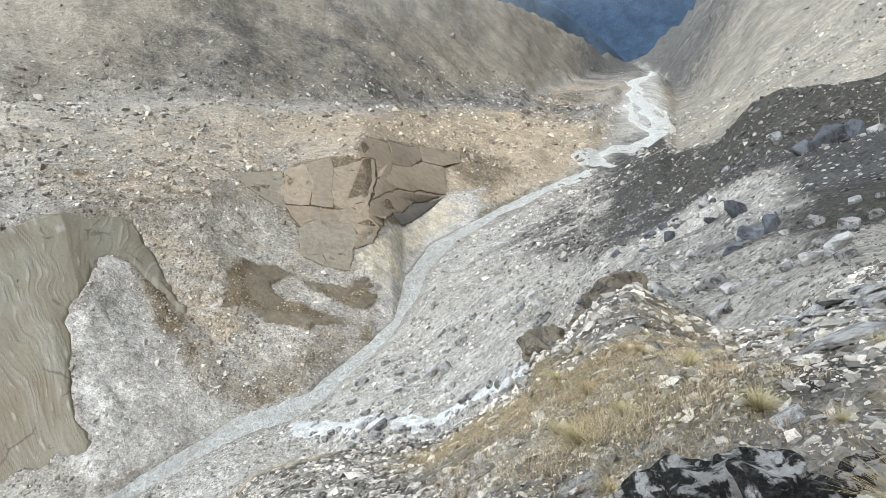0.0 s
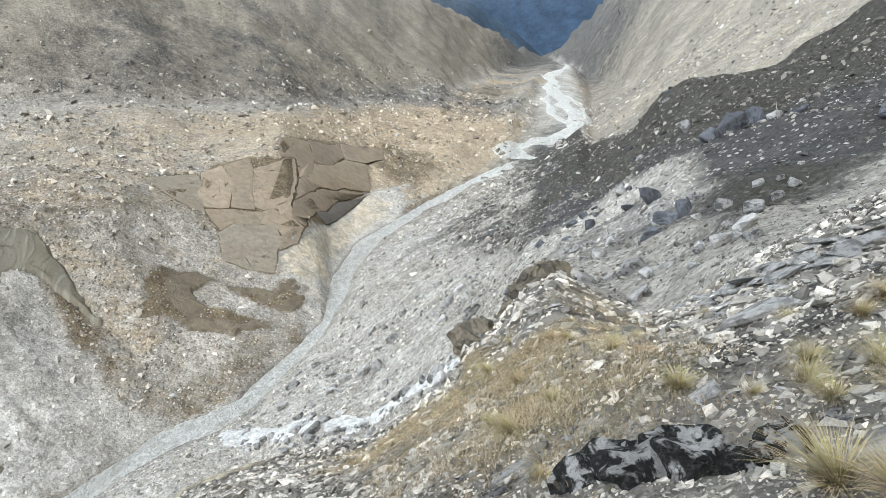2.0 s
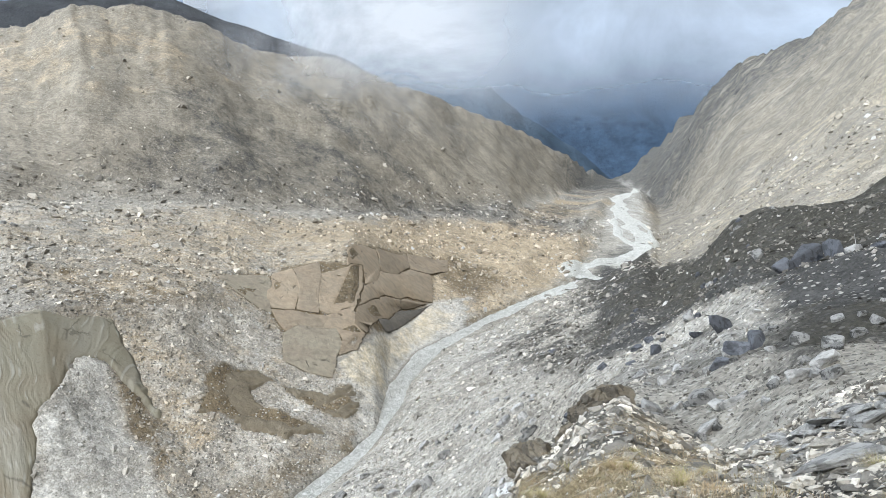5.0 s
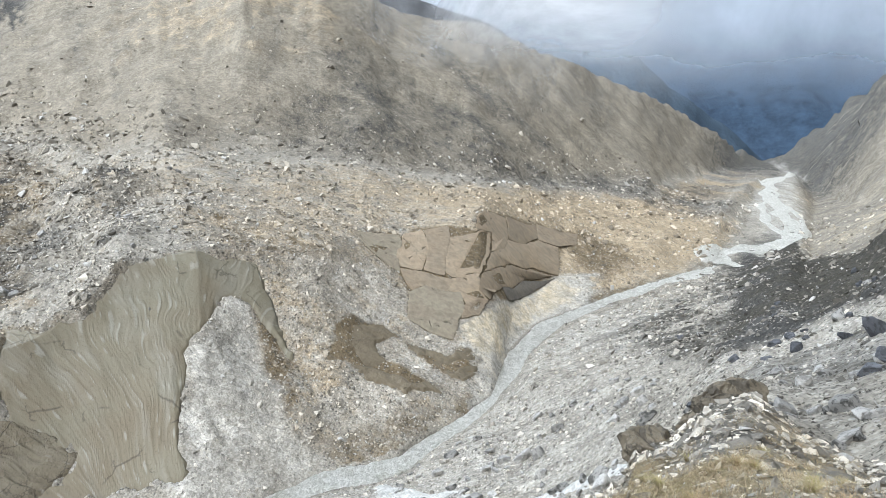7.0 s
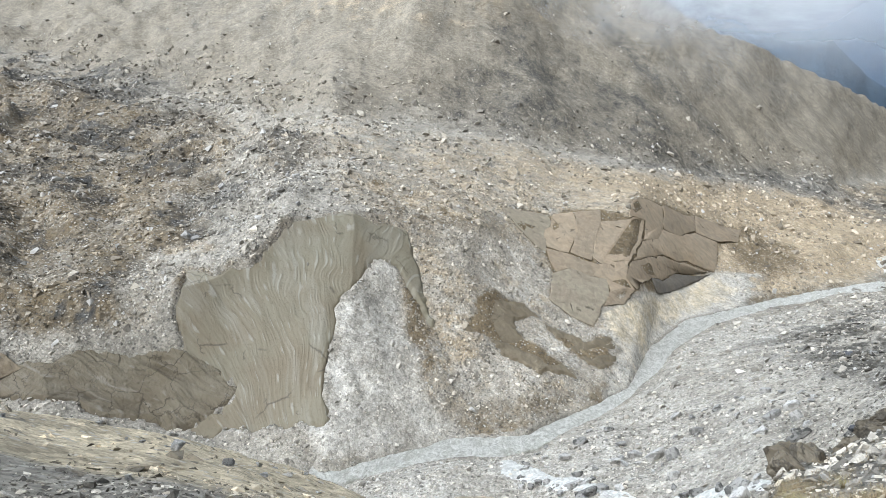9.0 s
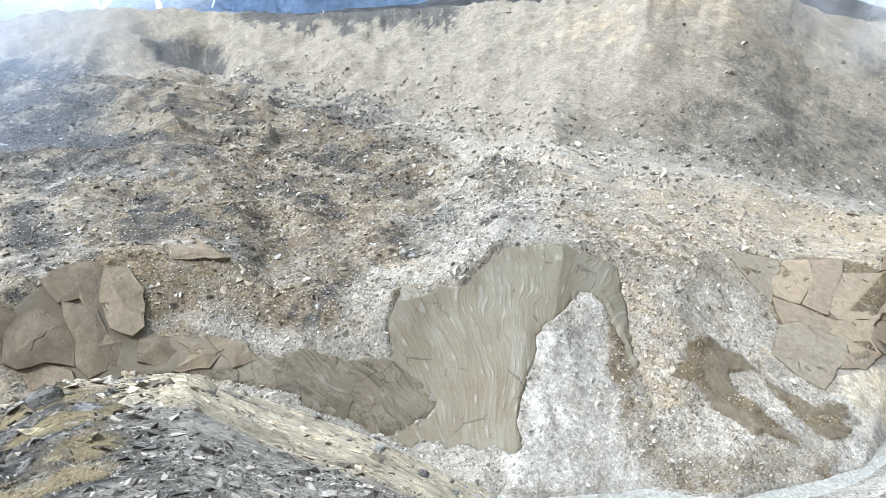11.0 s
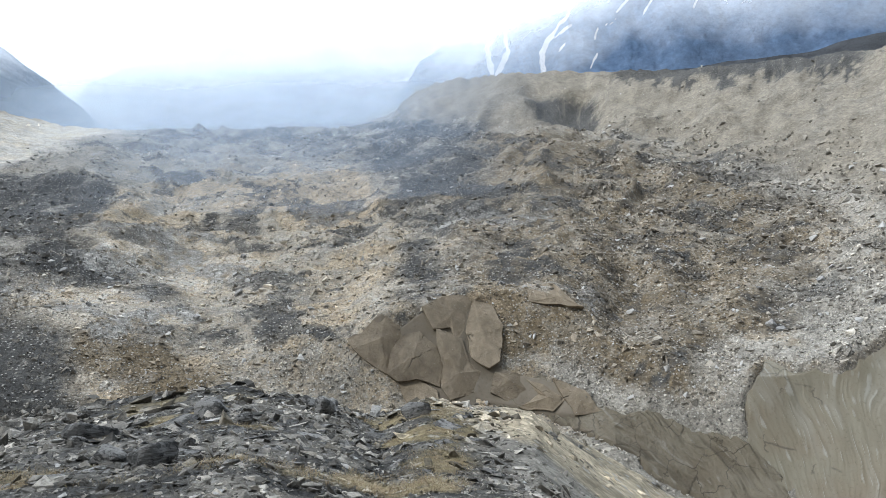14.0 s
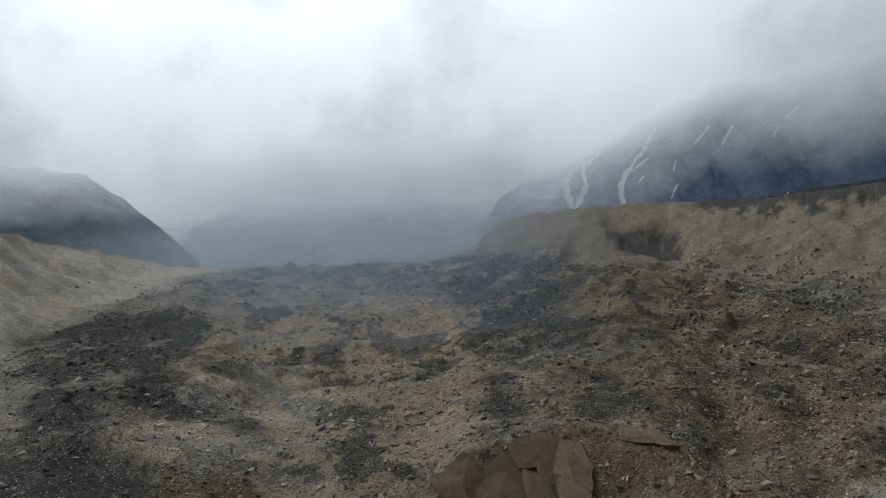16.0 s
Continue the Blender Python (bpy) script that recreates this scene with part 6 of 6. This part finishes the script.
spots = [(41.8, 2.5, 0.95), (27.9, 3.95, 0.75), (38.0, 3.66, 0.7), (40.4, 3.35, 0.55), (42.9, 3.7, 0.8), (45.3, 3.2, 0.75), (41.0, 4.6, 0.6), (22.4, 6.5, 0.6), (17.7, 7.2, 0.6), (10.5, 4.7, 0.6), (16.3, 4.7, 0.6), (46.5, 2.4, 0.7), (12.2, 4.3, 0.8), (44.5, 3.5, 0.8), (34.5, 3.65, 0.4), (37.9, 4.0, 0.6), (39.6, 3.5, 0.45), (21.9, 6.0, 0.6), (30.1, 8.3, 0.6), (15.3, 3.15, 0.5),
         (42.6, 4.8, 0.65), (46.2, 4.3, 0.8), (36.2, 5.1, 0.5), (13.2, 6.0, 0.7), (10.4, 7.6, 0.7), (16.4, 7.4, 0.6), (9.2, 9.2, 0.6), (12.6, 9.6, 0.6), (18.2, 9.2, 0.5), (24.4, 7.2, 0.5)]
first = [tussock(500 + k) for k in range(4)]
for k, (b, d, s) in enumerate(spots):
    if k < 4:
        first[k].matrix_world = on_ground(b, d, (37 * k) % 80 - 30, s * 0.85)
    else:
        tuft = copy_thing(first[k % 4], Matrix.Identity(4))
        tuft.matrix_basis = on_ground(b, d, (37 * k) % 80 - 30, s * 0.85)


def grass_cover(name, label, x, y, seed, height):
    """Short dry grass in many small clumps, one mesh."""
    g = np.random.default_rng(seed)
    z = surface_at(x, y)[0]
    V, F, T, base = [], [], [], 0
    for i in range(len(x)):
        v, f, tip = blades(g, 15, 0.11, height * g.uniform(0.5, 1.4), 0.0032, 1.1, 2)
        V.append(v + (x[i], y[i], z[i] - 0.02)), F.append(f + base), T.append(tip)
        base += len(v)
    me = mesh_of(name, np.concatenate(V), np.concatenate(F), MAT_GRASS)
    paint(me, "tip", np.repeat(np.concatenate(T)[:, None], 3, 1))
    return tagged(new(name, me), label, "grass", kind="stuff")


def grass_places(n, az, dist, seed, key):
    g = np.random.default_rng(seed)
    a, r = np.radians(g.uniform(*az, n)), np.exp(g.uniform(math.log(dist[0]), math.log(dist[1]), n))
    x, y = r * np.sin(a), r * np.cos(a)
    z, s, b, rr = surface_at(x, y)
    w = zones(x, y, z, s, b, rr)[1][:, 0]
    if key:
        w = np.maximum(w, 0.8 * patch(x, y, key, 0.8)) * (0.3 + 0.7 * ramp(fbm(x, y, 1.3, 3, 151), -0.3, 0.2))
    ok = g.uniform(0, 1, n) < w
    return x[ok], y[ok]


grass_cover("dry_grass", "dry golden grass covering the near slope", *grass_places(9500, (-14, 26), (4, 21), 511, "straw"), 512, 0.075)
grass_cover("dry_grass", "brown tufts of grass among dark shale", *grass_places(9000, (-116, -70), (9, 27), 513, ""), 514, 0.10)
grass_cover("low_plants", "sparse olive and straw plants between the near shale fragments", *grass_places(5000, (6, 48), (2.2, 11), 515, ""), 516, 0.06)


# ---- stream of white water that falls through the gully to the river ----
def build_stream():
    path = [(8.6, 49.0), (7.0, 54.0), (3.4, 56.2), (-0.4, 57.8), (-4.0, 59.4), (-10.0, 63.0), (-16.5, 68.0), (-20.0, 72.5)]
    wide = [0.4, 0.9, 1.0, 1.1, 1.3, 1.5, 1.8, 2.0]
    t = np.linspace(0, len(path) - 1, 180)
    k = np.arange(len(path))
    cx, cy, w = (np.interp(t, k, [p[0] for p in path]), np.interp(t, k, [p[1] for p in path]), np.interp(t, k, wide))
    cx, cy = cx + 0.7 * vnoise(t * 1.9, t * 0, 61), cy + 0.7 * vnoise(t * 1.9, t * 0 + 5, 62)
    dx, dy = np.gradient(cx), np.gradient(cy)
    ln = np.hypot(dx, dy)
    u = np.linspace(-1, 1, 13)
    ww = w * (1 + 0.45 * vnoise(t * 3.1, t * 0 + 9, 63))
    x = (cx[:, None] - (dy / ln * ww)[:, None] * u).ravel()
    y = (cy[:, None] + (dx / ln * ww)[:, None] * u).ravel()
    z = surface_at(x, y)[0] + 0.22 * (1 - np.tile(u * u, len(t))) + 0.10 * fbm(x, y, 0.8, 3, 64) - 0.05
    me = mesh_of("stream", np.column_stack([x, y, z]), sheet_faces(len(t), len(u)), MAT_FOAM)
    return tagged(new("stream", me), "narrow white-water stream falling among boulders", "stream", kind="structure")


def foam_material():
    m = Nodes("white_water")
    f = m.noise(1.6, 8, 0.75, None, 0.8)
    col = m.mix(m.fit(f, 0.42, 0.62), (0.42, 0.42, 0.385), (0.78, 0.77, 0.735))
    return m.end(col, 0.55, m.bump(f, 0.4), 0.4)


MAT_FOAM = foam_material()
build_stream()
for k in range(46):
    u = rng.random()
    x, y = 7.0 - 25 * u + rng.gauss(0, 1.1), 54.0 + 15 * u * u + rng.gauss(0, 1.3)
    q = rng.uniform(0.4, 1.3)
    lay("boulder", rng.choice(PALE + GREYS), x, y, (q, q * 0.8, q * 0.9), rng.uniform(0, 6.28), "wet grey boulder in the white-water stream", "boulder", "stream boulders", 0.3)


# ---- low cloud ----
def cloud_material(name, scale, lo, hi, most, tint=(0.93, 0.95, 0.97)):
    m = Nodes(name)
    edge = m.attr("edge")
    n = m.noise(scale, 7, 0.6, m.vec("MULTIPLY", m.pos, (1.0, 1.0, 1.6)), 0.4)
    thick = m.math("MULTIPLY", m.math("MULTIPLY", m.fit(n, lo, hi, 0.06, 1.0), edge[0]), most)
    white = m.add("ShaderNodeBsdfTranslucent")
    m.put(white.inputs[0], tint)
    front = m.add("ShaderNodeBsdfDiffuse")
    m.put(front.inputs[0], tint)
    body, veil, clear = m.add("ShaderNodeMixShader"), m.add("ShaderNodeMixShader"), m.add("ShaderNodeBsdfTransparent")
    m.put(body.inputs[0], 0.5)
    m.tree.links.new(white.outputs[0], body.inputs[1])
    m.tree.links.new(front.outputs[0], body.inputs[2])
    m.put(veil.inputs[0], thick)
    m.tree.links.new(clear.outputs[0], veil.inputs[1])
    m.tree.links.new(body.outputs[0], veil.inputs[2])
    m.tree.links.new(veil.outputs[0], m.out.inputs[0])
    return m.mat


def cloud_veil(name, label, az, height, dist, mat, soft=(0.3, 0.3), lean=0.0):
    """A thin curved bank of mist with soft ends."""
    A, T = np.meshgrid(np.linspace(*az, 80), np.linspace(0, 1, 40), indexing="ij")
    d = dist * (1 + lean * T)
    x, y = d * np.sin(np.radians(A)), d * np.cos(np.radians(A))
    z = height[0] + (height[1] - height[0]) * T
    u = (A - az[0]) / (az[1] - az[0])
    e = ramp(u, 0, soft[0]) * (1 - ramp(u, 1 - soft[0], 1)) * ramp(T, 0, soft[1]) * (1 - ramp(T, 1 - soft[1], 1))
    me = mesh_of(name, np.column_stack([x.ravel(), y.ravel(), z.ravel()]), sheet_faces(80, 40), mat)
    paint(me, "edge", np.repeat(e.ravel()[:, None], 3, 1))
    ob = tagged(new(name, me), label, "cloud", kind="stuff")
    ob.visible_shadow = False
    return ob


cloud_veil("cloud_wisp", "thin white cloud drifting over the moraine crest", (-22, 12), (25, 120), 262, cloud_material("wisp_cloud", 0.012, 0.38, 0.66, 0.8), (0.4, 0.45))
cloud_veil("valley_mist", "bluish cloud filling the lower valley", (-20, 50), (-40, 420), 1120, cloud_material("valley_cloud", 0.0025, 0.12, 0.62, 0.85, (0.78, 0.86, 0.95)), (0.12, 0.4))
cloud_veil("glacier_mist", "white mist over the glacier's upper end", (-112, -62), (12, 78), 540, cloud_material("glacier_cloud", 0.006, 0.25, 0.65, 0.85, (0.80, 0.90, 1.0)), (0.3, 0.45))
HAZE = cloud_material("haze_cloud", 0.01, 0.15, 0.8, 0.2, (0.68, 0.82, 1.0))
for far in (210, 270, 340, 410, 480):
    cloud_veil("glacier_haze", "thin bluish haze drifting over the far glacier", (-108, -60), (0, 60 + far * 0.12), far, HAZE, (0.35, 0.3))
